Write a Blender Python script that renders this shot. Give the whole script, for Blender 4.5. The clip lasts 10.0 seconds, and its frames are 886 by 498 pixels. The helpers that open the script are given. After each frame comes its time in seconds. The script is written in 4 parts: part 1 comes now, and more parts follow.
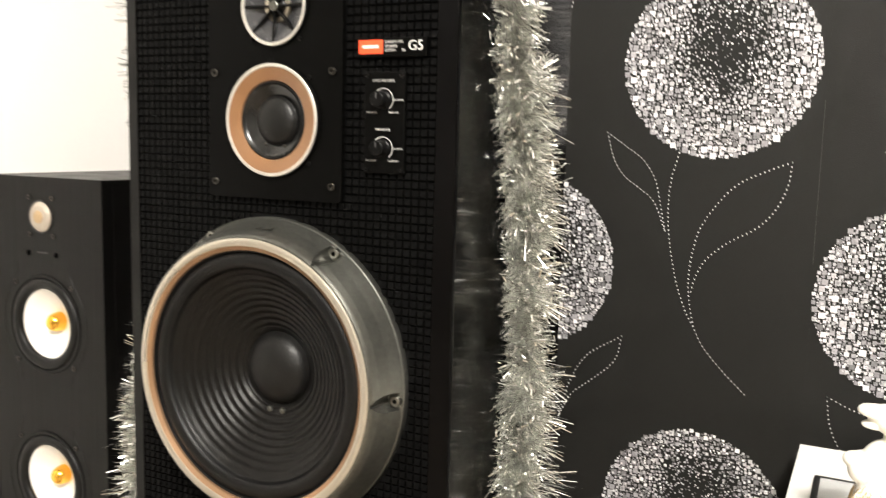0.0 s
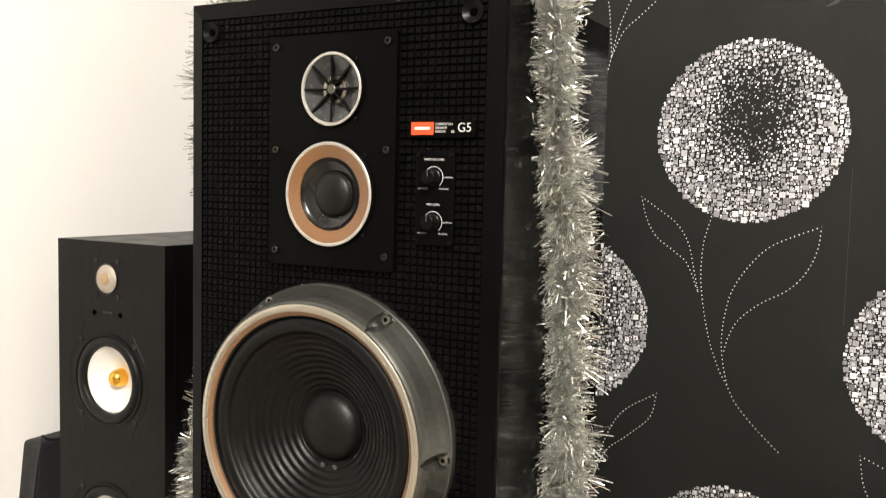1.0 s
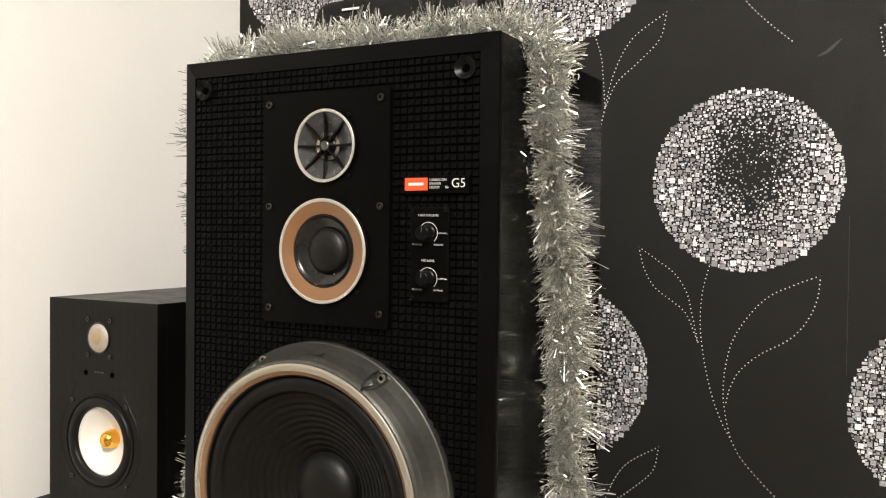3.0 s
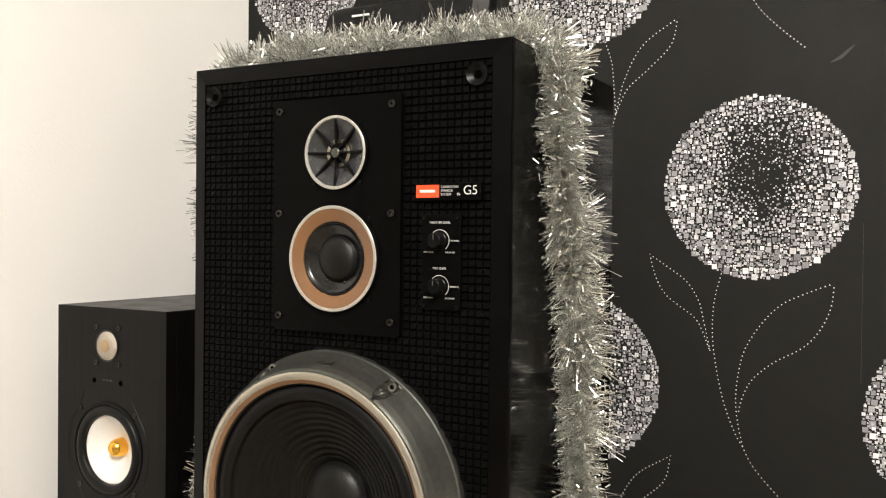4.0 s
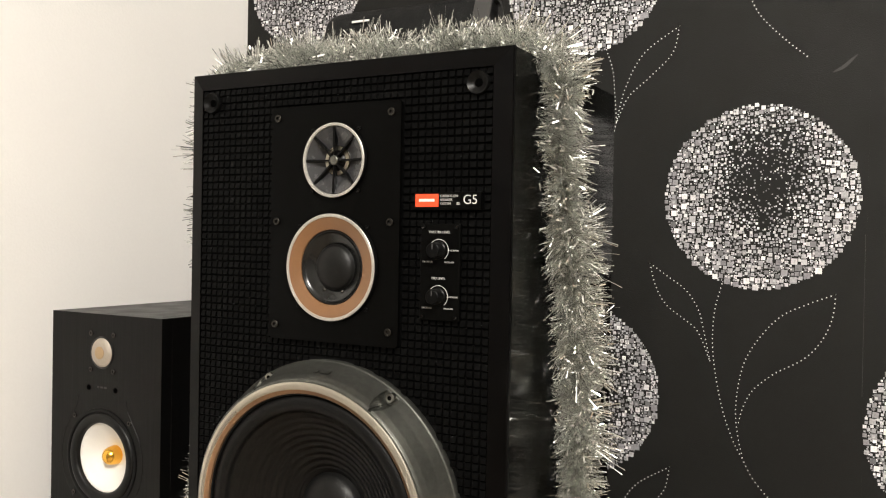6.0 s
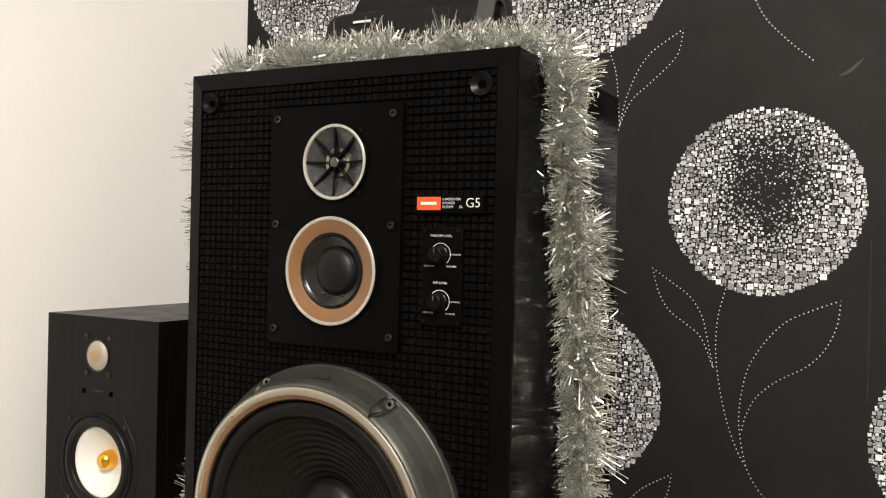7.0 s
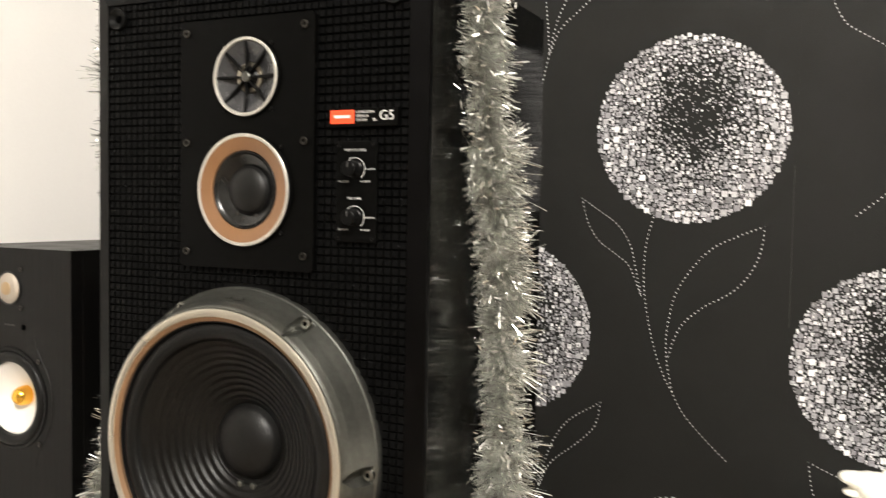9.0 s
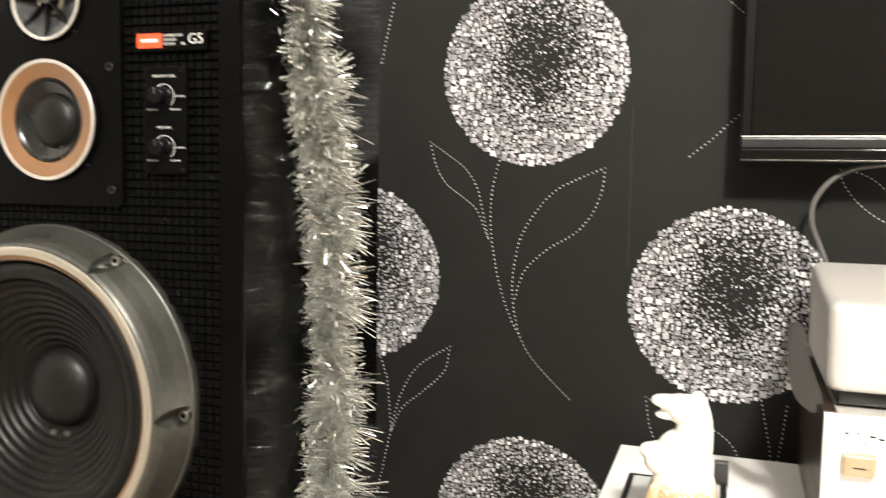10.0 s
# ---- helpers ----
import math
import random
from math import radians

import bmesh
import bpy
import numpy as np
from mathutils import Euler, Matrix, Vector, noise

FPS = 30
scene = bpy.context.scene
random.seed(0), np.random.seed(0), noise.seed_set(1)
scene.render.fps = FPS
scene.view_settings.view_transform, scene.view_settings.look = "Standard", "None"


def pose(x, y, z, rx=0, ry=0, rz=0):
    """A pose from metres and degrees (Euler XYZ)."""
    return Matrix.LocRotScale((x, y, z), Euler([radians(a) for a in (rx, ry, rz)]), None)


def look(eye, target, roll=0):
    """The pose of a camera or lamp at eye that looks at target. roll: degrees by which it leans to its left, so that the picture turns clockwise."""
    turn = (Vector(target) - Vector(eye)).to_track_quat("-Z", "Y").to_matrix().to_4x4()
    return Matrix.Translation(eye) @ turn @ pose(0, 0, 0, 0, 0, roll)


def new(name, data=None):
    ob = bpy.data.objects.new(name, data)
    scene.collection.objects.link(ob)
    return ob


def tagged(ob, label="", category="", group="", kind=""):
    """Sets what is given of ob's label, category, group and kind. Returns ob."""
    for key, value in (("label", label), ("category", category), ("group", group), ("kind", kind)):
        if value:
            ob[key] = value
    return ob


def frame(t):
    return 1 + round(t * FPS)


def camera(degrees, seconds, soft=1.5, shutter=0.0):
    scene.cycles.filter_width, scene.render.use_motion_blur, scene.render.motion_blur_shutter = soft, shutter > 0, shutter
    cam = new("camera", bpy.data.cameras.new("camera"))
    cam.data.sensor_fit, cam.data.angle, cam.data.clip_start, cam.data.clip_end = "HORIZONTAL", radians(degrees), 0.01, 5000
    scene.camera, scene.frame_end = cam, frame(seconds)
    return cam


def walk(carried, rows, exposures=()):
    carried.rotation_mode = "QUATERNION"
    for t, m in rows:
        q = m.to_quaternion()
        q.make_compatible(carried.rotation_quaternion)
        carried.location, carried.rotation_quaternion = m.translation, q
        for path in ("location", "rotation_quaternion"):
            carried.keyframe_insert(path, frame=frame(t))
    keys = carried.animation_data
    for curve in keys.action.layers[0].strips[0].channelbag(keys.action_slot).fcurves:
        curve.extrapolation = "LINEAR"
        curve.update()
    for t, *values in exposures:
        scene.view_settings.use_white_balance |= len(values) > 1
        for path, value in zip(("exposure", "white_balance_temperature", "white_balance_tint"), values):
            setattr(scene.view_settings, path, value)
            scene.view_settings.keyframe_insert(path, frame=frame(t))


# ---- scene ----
cam = camera(54.00, 10.0, soft=1.15, shutter=0.5)
# seconds, eye, yaw, pitch, roll
ROWS = [
    (0, 0.5888, -0.7586, 0.8624, 26.420, -7.148, 1.416),
    (0.2, 0.6004, -0.7884, 0.8675, 27.596, -6.343, 1.422),
    (0.5, 0.6038, -0.8081, 0.8824, 28.129, -5.793, 1.629),
    (1, 0.5956, -0.8175, 0.8954, 28.343, -4.379, 1.359),
    (1.5, 0.6030, -0.8183, 0.9019, 27.920, -2.621, 1.406),
    (2, 0.6033, -0.8158, 0.9074, 27.576, -1.640, 1.258),
    (3.5, 0.5867, -0.8024, 0.9040, 28.504, -1.150, 0.400),
    (4, 0.5833, -0.8017, 0.9057, 28.650, -0.862, 0.610),
    (4.5, 0.5773, -0.8017, 0.9078, 28.810, -0.719, 0.825),
    (5, 0.5784, -0.7984, 0.9093, 28.958, -0.662, 0.837),
    (5.5, 0.5811, -0.7966, 0.9108, 28.663, -0.693, 0.819),
    (7, 0.5668, -0.7819, 0.9136, 28.415, -0.473, 1.354),
    (7.5, 0.5697, -0.7763, 0.9100, 28.138, -0.725, 1.360),
    (8, 0.5783, -0.7697, 0.9053, 27.322, -1.212, 1.335),
    (8.5, 0.5757, -0.7624, 0.8881, 26.761, -2.047, 1.322),
    (9, 0.5936, -0.7482, 0.8671, 25.295, -2.952, 0.955),
    (9.2, 0.6064, -0.7401, 0.8595, 24.191, -3.263, 0.789),
    (9.5, 0.6161, -0.7331, 0.8534, 22.436, -3.848, 0.645),
    (9.8, 0.6515, -0.7172, 0.8417, 20.299, -4.606, 0.906),
    (10, 0.6576, -0.7048, 0.8319, 18.444, -4.984, 0.862),
]


def stand(x, y, z, yaw, pitch, roll):
    a, b = radians(yaw), radians(pitch)
    way = Vector((-math.sin(a) * math.cos(b), math.cos(a) * math.cos(b), math.sin(b)))
    return look((x, y, z), Vector((x, y, z)) + way, roll)


EXPOSURES = [(0.0, 0.84), (0.5, 0.70), (1.0, 0.5), (1.5, 0.42), (2.0, 0.29), (3.5, 0.24), (5.5, 0.19), (7.0, 0.12), (8.0, 0.09), (8.5, 0.09), (9.0, 0.42), (9.5, 0.66), (10.0, 0.74)]
walk(cam, [(r[0], stand(*r[1:])) for r in ROWS], EXPOSURES)

# ---- light: one warm ceiling lamp behind the camera, in a closed room with darkened unseen walls ----
world = bpy.data.worlds.new("world")
scene.world = world
world.use_nodes = True
world.node_tree.nodes["Background"].inputs[0].default_value = (0.9, 0.85, 0.78, 1)
world.node_tree.nodes["Background"].inputs[1].default_value = 0.02
bulb = bpy.data.lights.new("ceiling_bulb", "POINT")
bulb.energy, bulb.color, bulb.shadow_soft_size = 300, (1.0, 0.952, 0.885), 0.13
new("ceiling_bulb", bulb).location = (1.25, -1.7, 2.38)


# ---- materials ----
def mat(name, color, rough=0.5, metal=0.0, var=0.12, scale=40.0, bump=0.0, fine=400.0, coat=0.0, spread=0.0, stretch=(1, 1, 1), spec=0.5, island=None):
    """A surface with two scales of variation; spread: random tone from object to object; island: random tones from piece to piece."""
    m = bpy.data.materials.new(name)
    m.use_nodes = True
    nt = m.node_tree
    N, L = nt.nodes, nt.links
    b = N["Principled BSDF"]
    tc = N.new("ShaderNodeTexCoord")
    mp = N.new("ShaderNodeMapping")
    mp.inputs["Scale"].default_value = stretch
    L.new(tc.outputs["Object"], mp.inputs[0])
    n1, n2 = N.new("ShaderNodeTexNoise"), N.new("ShaderNodeTexNoise")
    n1.inputs["Scale"].default_value, n2.inputs["Scale"].default_value = scale, fine
    n1.inputs["Detail"].default_value, n2.inputs["Detail"].default_value = 4, 3
    L.new(mp.outputs[0], n1.inputs[0])
    L.new(mp.outputs[0], n2.inputs[0])
    mix = N.new("ShaderNodeMath")
    mix.operation = "ADD"
    L.new(n1.outputs[0], mix.inputs[0])
    L.new(n2.outputs[0], mix.inputs[1])
    rng = N.new("ShaderNodeMapRange")
    rng.inputs[1].default_value, rng.inputs[2].default_value = 0.6, 1.4
    rng.inputs[3].default_value, rng.inputs[4].default_value = 1 - var, 1 + var
    L.new(mix.outputs[0], rng.inputs[0])
    val = rng.outputs[0]
    if spread:
        oi = N.new("ShaderNodeObjectInfo")
        r2 = N.new("ShaderNodeMapRange")
        r2.inputs[3].default_value, r2.inputs[4].default_value = 1 - spread, 1 + spread
        L.new(oi.outputs["Random"], r2.inputs[0])
        mm = N.new("ShaderNodeMath")
        mm.operation = "MULTIPLY"
        L.new(val, mm.inputs[0])
        L.new(r2.outputs[0], mm.inputs[1])
        val = mm.outputs[0]
    sc = N.new("ShaderNodeVectorMath")
    sc.operation = "SCALE"
    if island:
        g = N.new("ShaderNodeNewGeometry")
        ramp = N.new("ShaderNodeValToRGB")
        els = ramp.color_ramp.elements
        while len(els) < len(island):
            els.new(0.5)
        for e, (p, c) in zip(els, island):
            e.position, e.color = p, (*c, 1)
        L.new(g.outputs["Random Per Island"], ramp.inputs[0])
        L.new(ramp.outputs[0], sc.inputs[0])
    else:
        sc.inputs[0].default_value = color
    L.new(val, sc.inputs["Scale"])
    L.new(sc.outputs[0], b.inputs["Base Color"])
    b.inputs["Roughness"].default_value, b.inputs["Metallic"].default_value = rough, metal
    b.inputs["Specular IOR Level"].default_value = spec
    b.inputs["Coat Weight"].default_value, b.inputs["Coat Roughness"].default_value = coat, 0.08
    rr = N.new("ShaderNodeMapRange")
    rr.inputs[1].default_value, rr.inputs[2].default_value = 0.3, 0.7
    rr.inputs[3].default_value, rr.inputs[4].default_value = rough * 0.85, min(1, rough * 1.15)
    L.new(n1.outputs[0], rr.inputs[0])
    L.new(rr.outputs[0], b.inputs["Roughness"])
    if bump:
        bp = N.new("ShaderNodeBump")
        bp.inputs["Strength"].default_value, bp.inputs["Distance"].default_value = bump, 0.001
        L.new(n2.outputs[0], bp.inputs["Height"])
        L.new(bp.outputs[0], b.inputs["Normal"])
    return m


M_WALL = mat("white_paint", (0.83, 0.81, 0.775), 0.75, var=0.02, scale=5, bump=0.25, fine=260)
# dark tone for the unseen walls, chosen to cut bounce and reflections
M_DIM = mat("unseen_wall_taupe", (0.19, 0.178, 0.16), 0.8, var=0.05, scale=4)
M_CEIL = mat("ceiling_paint", (0.8, 0.79, 0.76), 0.85, var=0.03, scale=4, bump=0.2)
M_PAPER = mat("charcoal_wallpaper", (0.0085, 0.0082, 0.0073), 0.62, spec=0.17, var=0.24, scale=14, bump=0.5, fine=900)
M_SQUARE = mat("silver_print", (0.5, 0.5, 0.5), 0.45, metal=0.15, var=0.34, scale=320,
               island=[(0.0, (0.12, 0.118, 0.122)), (0.3, (0.27, 0.264, 0.277)), (0.65, (0.45, 0.44, 0.456)), (0.88, (0.67, 0.66, 0.665)), (1.0, (0.95, 0.94, 0.925))])
M_SCUFF = mat("rubbed_paper", (0.021, 0.020, 0.0185), 0.6, var=0.4, scale=120)
M_DUST = mat("pale_dust", (0.30, 0.30, 0.31), 0.8, var=0.1)
M_DOT = mat("white_print", (0.85, 0.84, 0.82), 0.5, var=0.1)
M_FLOOR = mat("oak_floor", (0.27, 0.22, 0.165), 0.4, var=0.3, scale=6, stretch=(1, 9, 1), bump=0.2)
M_SIDE = mat("gloss_black_vinyl", (0.0012, 0.0012, 0.0011), 0.12, var=0.2, scale=20, spec=0.23, bump=0.03, fine=60, stretch=(1, 1, 0.5))
M_SIDE.node_tree.nodes["Principled BSDF"].inputs["Anisotropic"].default_value = 0.9
grain_ = M_SIDE.node_tree.nodes.new("ShaderNodeTangent")
grain_.direction_type, grain_.axis = "RADIAL", "Z"
M_SIDE.node_tree.links.new(grain_.outputs[0], M_SIDE.node_tree.nodes["Principled BSDF"].inputs["Tangent"])
M_BEZEL = mat("satin_black_wood", (0.0010, 0.0009, 0.0009), 0.34, spec=0.07, var=0.15, scale=30, bump=0.1, stretch=(1, 1, 1), fine=300)
M_BAFFLE = mat("moulded_black_baffle", (0.0026, 0.0026, 0.0026), 0.55, spec=0.06, var=0.25, scale=80, bump=0.2)
M_BLOCK = mat("baffle_block", (0.0011, 0.0011, 0.0011), 0.42, spec=0.05, var=0.25, scale=120, spread=0.3)
M_PLATE = mat("black_driver_plate", (0.0011, 0.0011, 0.0010), 0.34, spec=0.06, var=0.12, scale=60, bump=0.12, fine=1500)
M_ALU = mat("brushed_aluminium", (0.54, 0.52, 0.475), 0.3, metal=0.6, var=0.03, scale=6)
M_RIM = mat("dull_aluminium_rim", (0.46, 0.42, 0.35), 0.28, metal=0.75, var=0.02, scale=4)
M_CAST = mat("cast_grey_alloy", (0.135, 0.137, 0.124), 0.34, metal=0.88, var=0.22, scale=14, bump=0.10, fine=160)
M_TAN = mat("tan_lacquer", (0.152, 0.073, 0.030), 0.4, var=0.06, scale=30)
M_TANMET = mat("copper_edge", (0.29, 0.175, 0.10), 0.34, metal=0.7, var=0.05, scale=30)
M_CONE = mat("pressed_cone_paper", (0.0024, 0.0022, 0.0020), 0.33, spec=0.20, var=0.25, scale=70, bump=0.25, fine=1200)
M_RUBBER = mat("black_rubber", (0.0030, 0.0030, 0.0030), 0.44, spec=0.2, var=0.2, scale=60)
M_GLOSS = mat("lacquered_cone", (0.003, 0.003, 0.003), 0.24, spec=0.5, var=0.2, scale=60)
M_DOME = mat("coated_dome", (0.0042, 0.0041, 0.0039), 0.46, spec=0.22, var=0.12, scale=60)
M_SCREW = mat("steel_screw", (0.075, 0.072, 0.066), 0.25, metal=1.0, var=0.1)
M_DARKSCREW = mat("dark_screw_and_socket_shade", (0.06, 0.057, 0.054), 0.25, metal=1.0, var=0.1)
M_BOLT = mat("plated_bolt", (0.34, 0.33, 0.30), 0.3, metal=1.0, var=0.1)
M_KNOB = mat("black_knob", (0.0022, 0.0022, 0.0022), 0.34, spec=0.12, var=0.1)
M_RED = mat("red_badge", (0.78, 0.07, 0.02), 0.4, var=0.04)
M_INK = mat("white_lettering", (0.62, 0.61, 0.59), 0.5, var=0.03)
M_INKGREY = mat("grey_lettering", (0.07, 0.07, 0.07), 0.5, var=0.03)
M_INKFAINT = mat("faded_lettering", (0.016, 0.0155, 0.015), 0.4, var=0.3)
# near-black that paints the shade of holes on closed discs
M_HOLE = mat("hole_shade_black", (0.0008, 0.0008, 0.0008), 0.8, spec=0.0)
M_DIFF = mat("smoked_diffuser", (0.04, 0.04, 0.042), 0.26, metal=0.3, var=0.15, scale=90)
M_GOLDISH = mat("voice_coil_ring", (0.5, 0.46, 0.38), 0.3, metal=1.0, var=0.1)
M_ASH = mat("black_ash_veneer", (0.0012, 0.0011, 0.0010), 0.38, spec=0.16, var=0.3, scale=26, bump=0.3, fine=160, stretch=(1, 1, 0.05))
M_WHITECONE = mat("white_metal_cone", (0.74, 0.727, 0.69), 0.42, metal=0.15, var=0.03)
M_GOLD = mat("gold_phase_plug", (0.95, 0.52, 0.08), 0.2, metal=1.0, var=0.05)
M_TIP = mat("gold_tinted_mesh", (0.42, 0.30, 0.17), 0.4, metal=0.6, var=0.15, bump=0.5, fine=2500)
M_TWEET = mat("copper_mesh_tweeter", (0.42, 0.37, 0.31), 0.42, metal=0.6, var=0.1, bump=0.5, fine=2500)
M_TINSEL = mat("silver_tinsel", (0.8, 0.8, 0.76), 0.11, metal=0.94, var=0.05,
               island=[(0.0, (0.64, 0.65, 0.61)), (0.5, (0.90, 0.915, 0.87)), (1.0, (0.98, 0.98, 0.96))])
M_WIRE = mat("twisted_wire", (0.35, 0.35, 0.33), 0.4, metal=1.0)
M_TABLE = mat("white_laminate", (0.82, 0.81, 0.78), 0.35, var=0.02, scale=10)
M_PORCELAIN = mat("white_porcelain", (0.86, 0.83, 0.74), 0.25, var=0.05, scale=30, coat=0.4)
nt = M_PORCELAIN.node_tree
co_, sep_, nz_, add_, step_, mixc_ = (nt.nodes.new(k) for k in ("ShaderNodeTexCoord", "ShaderNodeSeparateXYZ", "ShaderNodeTexNoise", "ShaderNodeMath", "ShaderNodeMapRange", "ShaderNodeMix"))
nz_.inputs["Scale"].default_value = 45
add_.operation, add_.inputs[1].default_value, add_.use_clamp = "MULTIPLY_ADD", 0.05, False
step_.inputs[1].default_value, step_.inputs[2].default_value, step_.inputs[3].default_value, step_.inputs[4].default_value = 0.553, 0.563, 1, 0
mixc_.data_type = "RGBA"
old_ = nt.nodes["Principled BSDF"].inputs["Base Color"].links[0].from_socket
nt.links.new(co_.outputs["Object"], sep_.inputs[0])
nt.links.new(nz_.outputs[0], add_.inputs[0])
nt.links.new(sep_.outputs[2], add_.inputs[2])
nt.links.new(add_.outputs[0], step_.inputs[0])
nt.links.new(step_.outputs[0], mixc_.inputs[0])
nt.links.new(old_, mixc_.inputs[6])
mixc_.inputs[7].default_value = (0.5, 0.36, 0.2, 1)
nt.links.new(mixc_.outputs[2], nt.nodes["Principled BSDF"].inputs["Base Color"])
M_SILVER = mat("silver_plastic_case", (0.62, 0.6, 0.56), 0.4, metal=0.35, var=0.03, scale=20)
M_CREAM = mat("cream_front_panel", (0.80, 0.78, 0.73), 0.4, var=0.02, scale=20)
M_BEIGE = mat("champagne_button", (0.40, 0.31, 0.20), 0.4, metal=0.3, var=0.05)
M_WOOD = mat("dark_rosewood", (0.022, 0.011, 0.007), 0.35, var=0.4, scale=30, stretch=(1, 0.12, 1), coat=0.3)
M_SMOKE = mat("smoke_grey_plastic", (0.024, 0.0225, 0.021), 0.4, var=0.08, scale=20)
M_GREY = mat("grey_plastic", (0.03, 0.029, 0.028), 0.4, var=0.08, scale=20)
M_BLACK = mat("black_plastic", (0.005, 0.005, 0.005), 0.35, var=0.1)
M_GLASS = mat("black_screen_glass", (0.0022, 0.0020, 0.0019), 0.05, spec=0.20, var=0.05, scale=5)
M_PALE = mat("pale_screen", (0.55, 0.56, 0.55), 0.12, var=0.05, scale=12)
M_FABRIC = mat("black_nylon", (0.005, 0.005, 0.006), 0.7, var=0.2, scale=50, bump=0.4, fine=700)
M_GRILLE = mat("speaker_cloth", (0.004, 0.004, 0.004), 0.6, spec=0.15, var=0.25, scale=60, bump=0.6, fine=1800)
M_CABLE = mat("grey_cable", (0.085, 0.08, 0.075), 0.45, var=0.1)


# ---- building helpers ----
def thing(name, at, label, category, group="", kind=""):
    ob = new(name)
    ob.location = at
    return tagged(ob, label, category, group, kind)


def part(name, bm, material, parent=None, label="", smooth=False, m=None):
    """Links a mesh, modelled in world metres (or placed by m), as one object under a thing or a part."""
    if isinstance(bm, bpy.types.Mesh):
        me = bm
    else:
        me = bpy.data.meshes.new(name)
        bmesh.ops.recalc_face_normals(bm, faces=bm.faces) if len(bm.faces) < 60000 else None
        bm.to_mesh(me)
        bm.free()
        me.materials.append(material)
        if smooth:
            me.shade_smooth()
            me.set_sharp_from_angle(angle=radians(38))
    ob = new(name, me)
    if parent is not None:
        ob.parent = parent
        if parent.type == "EMPTY":
            ob.matrix_parent_inverse = Matrix.Translation(-parent.location)
    if m is not None:
        ob.matrix_basis = m
    if label:
        ob["label"] = label
    return ob


def setting(name, bm, material, label, category):
    return tagged(part(name, bm, material), label, category, kind="structure")


def box(x0, x1, y0, y1, z0, z1, bevel=0.0, seg=2, bm=None):
    made = bmesh.new()
    bmesh.ops.create_cube(made, size=1)
    for v in made.verts:
        v.co = ((x0 + x1) / 2 + v.co.x * (x1 - x0), (y0 + y1) / 2 + v.co.y * (y1 - y0), (z0 + z1) / 2 + v.co.z * (z1 - z0))
    if bevel:
        bmesh.ops.bevel(made, geom=made.edges[:], offset=bevel, segments=seg, profile=0.5, affect="EDGES")
    if bm is None:
        return made
    tmp = bpy.data.meshes.new("tmp")
    made.to_mesh(tmp)
    made.free()
    bm.from_mesh(tmp)
    bpy.data.meshes.remove(tmp)
    return bm


def lathe(profile, at, seg=64, bm=None):
    """Turns (radius, height) pairs round the axis that points at the viewer's side, -y; at: its foot. Height counts towards -y."""
    bm = bm or bmesh.new()
    rings = []
    for r, h in profile:
        if r < 1e-6:
            rings.append([bm.verts.new((at[0], at[1] - h, at[2]))] * seg)
        else:
            rings.append([bm.verts.new((at[0] + r * math.cos(a), at[1] - h, at[2] + r * math.sin(a))) for a in (2 * math.pi * k / seg for k in range(seg))])
    for p, q in zip(rings, rings[1:]):
        for k in range(seg):
            vs = [p[k], p[(k + 1) % seg], q[(k + 1) % seg], q[k]]
            vs = list(dict.fromkeys(vs))
            if len(vs) > 2:
                bm.faces.new(vs)
    return bm


def board(x0, x1, z0, z1, yf, yb, holes, corner=0.0):
    """A flat board facing -y, with round holes right through it."""
    bm = bmesh.new()
    c = corner
    outer = [(x0 + c, z0), (x1 - c, z0), (x1, z0 + c), (x1, z1 - c), (x1 - c, z1), (x0 + c, z1), (x0, z1 - c), (x0, z0 + c)] if c else [(x0, z0), (x1, z0), (x1, z1), (x0, z1)]
    loops = [outer] + [[(cx + r * math.cos(2 * math.pi * k / 72), cz + r * math.sin(2 * math.pi * k / 72)) for k in range(72)] for cx, cz, r in holes]
    both = []
    for y in (yf, yb):
        edges, made = [], []
        for lp in loops:
            vs = [bm.verts.new((x, y, z)) for x, z in lp]
            made.append(vs)
            edges += [bm.edges.new((vs[k], vs[(k + 1) % len(vs)])) for k in range(len(vs))]
        bmesh.ops.triangle_fill(bm, use_beauty=True, edges=edges)
        both.append(made)
    for p, q in zip(*both):
        for k in range(len(p)):
            j = (k + 1) % len(p)
            bm.faces.new((p[k], p[j], q[j], q[k]))
    return bm


def cabinet(parent, material, x0, x1, y0, y1, z0, z1, wall=0.018):
    """The panels of a cabinet open to the front."""
    part("side_panel", box(x0, x0 + wall, y0, y1, z0, z1, 0.0012), material, parent)
    part("side_panel", box(x1 - wall, x1, y0, y1, z0, z1, 0.0012), material, parent)
    part("top_panel", box(x0 + wall, x1 - wall, y0, y1, z1 - wall, z1), material, parent)
    part("bottom_panel", box(x0 + wall, x1 - wall, y0, y1, z0, z0 + wall), material, parent)
    part("back_panel", box(x0 + wall, x1 - wall, y1 - wall, y1, z0 + wall, z1 - wall), material, parent)


def arc(cx, cy, r, a0, a1, n):
    return [(cx + r * math.cos(radians(a0 + (a1 - a0) * k / n)), cy + r * math.sin(radians(a0 + (a1 - a0) * k / n))) for k in range(n + 1)]


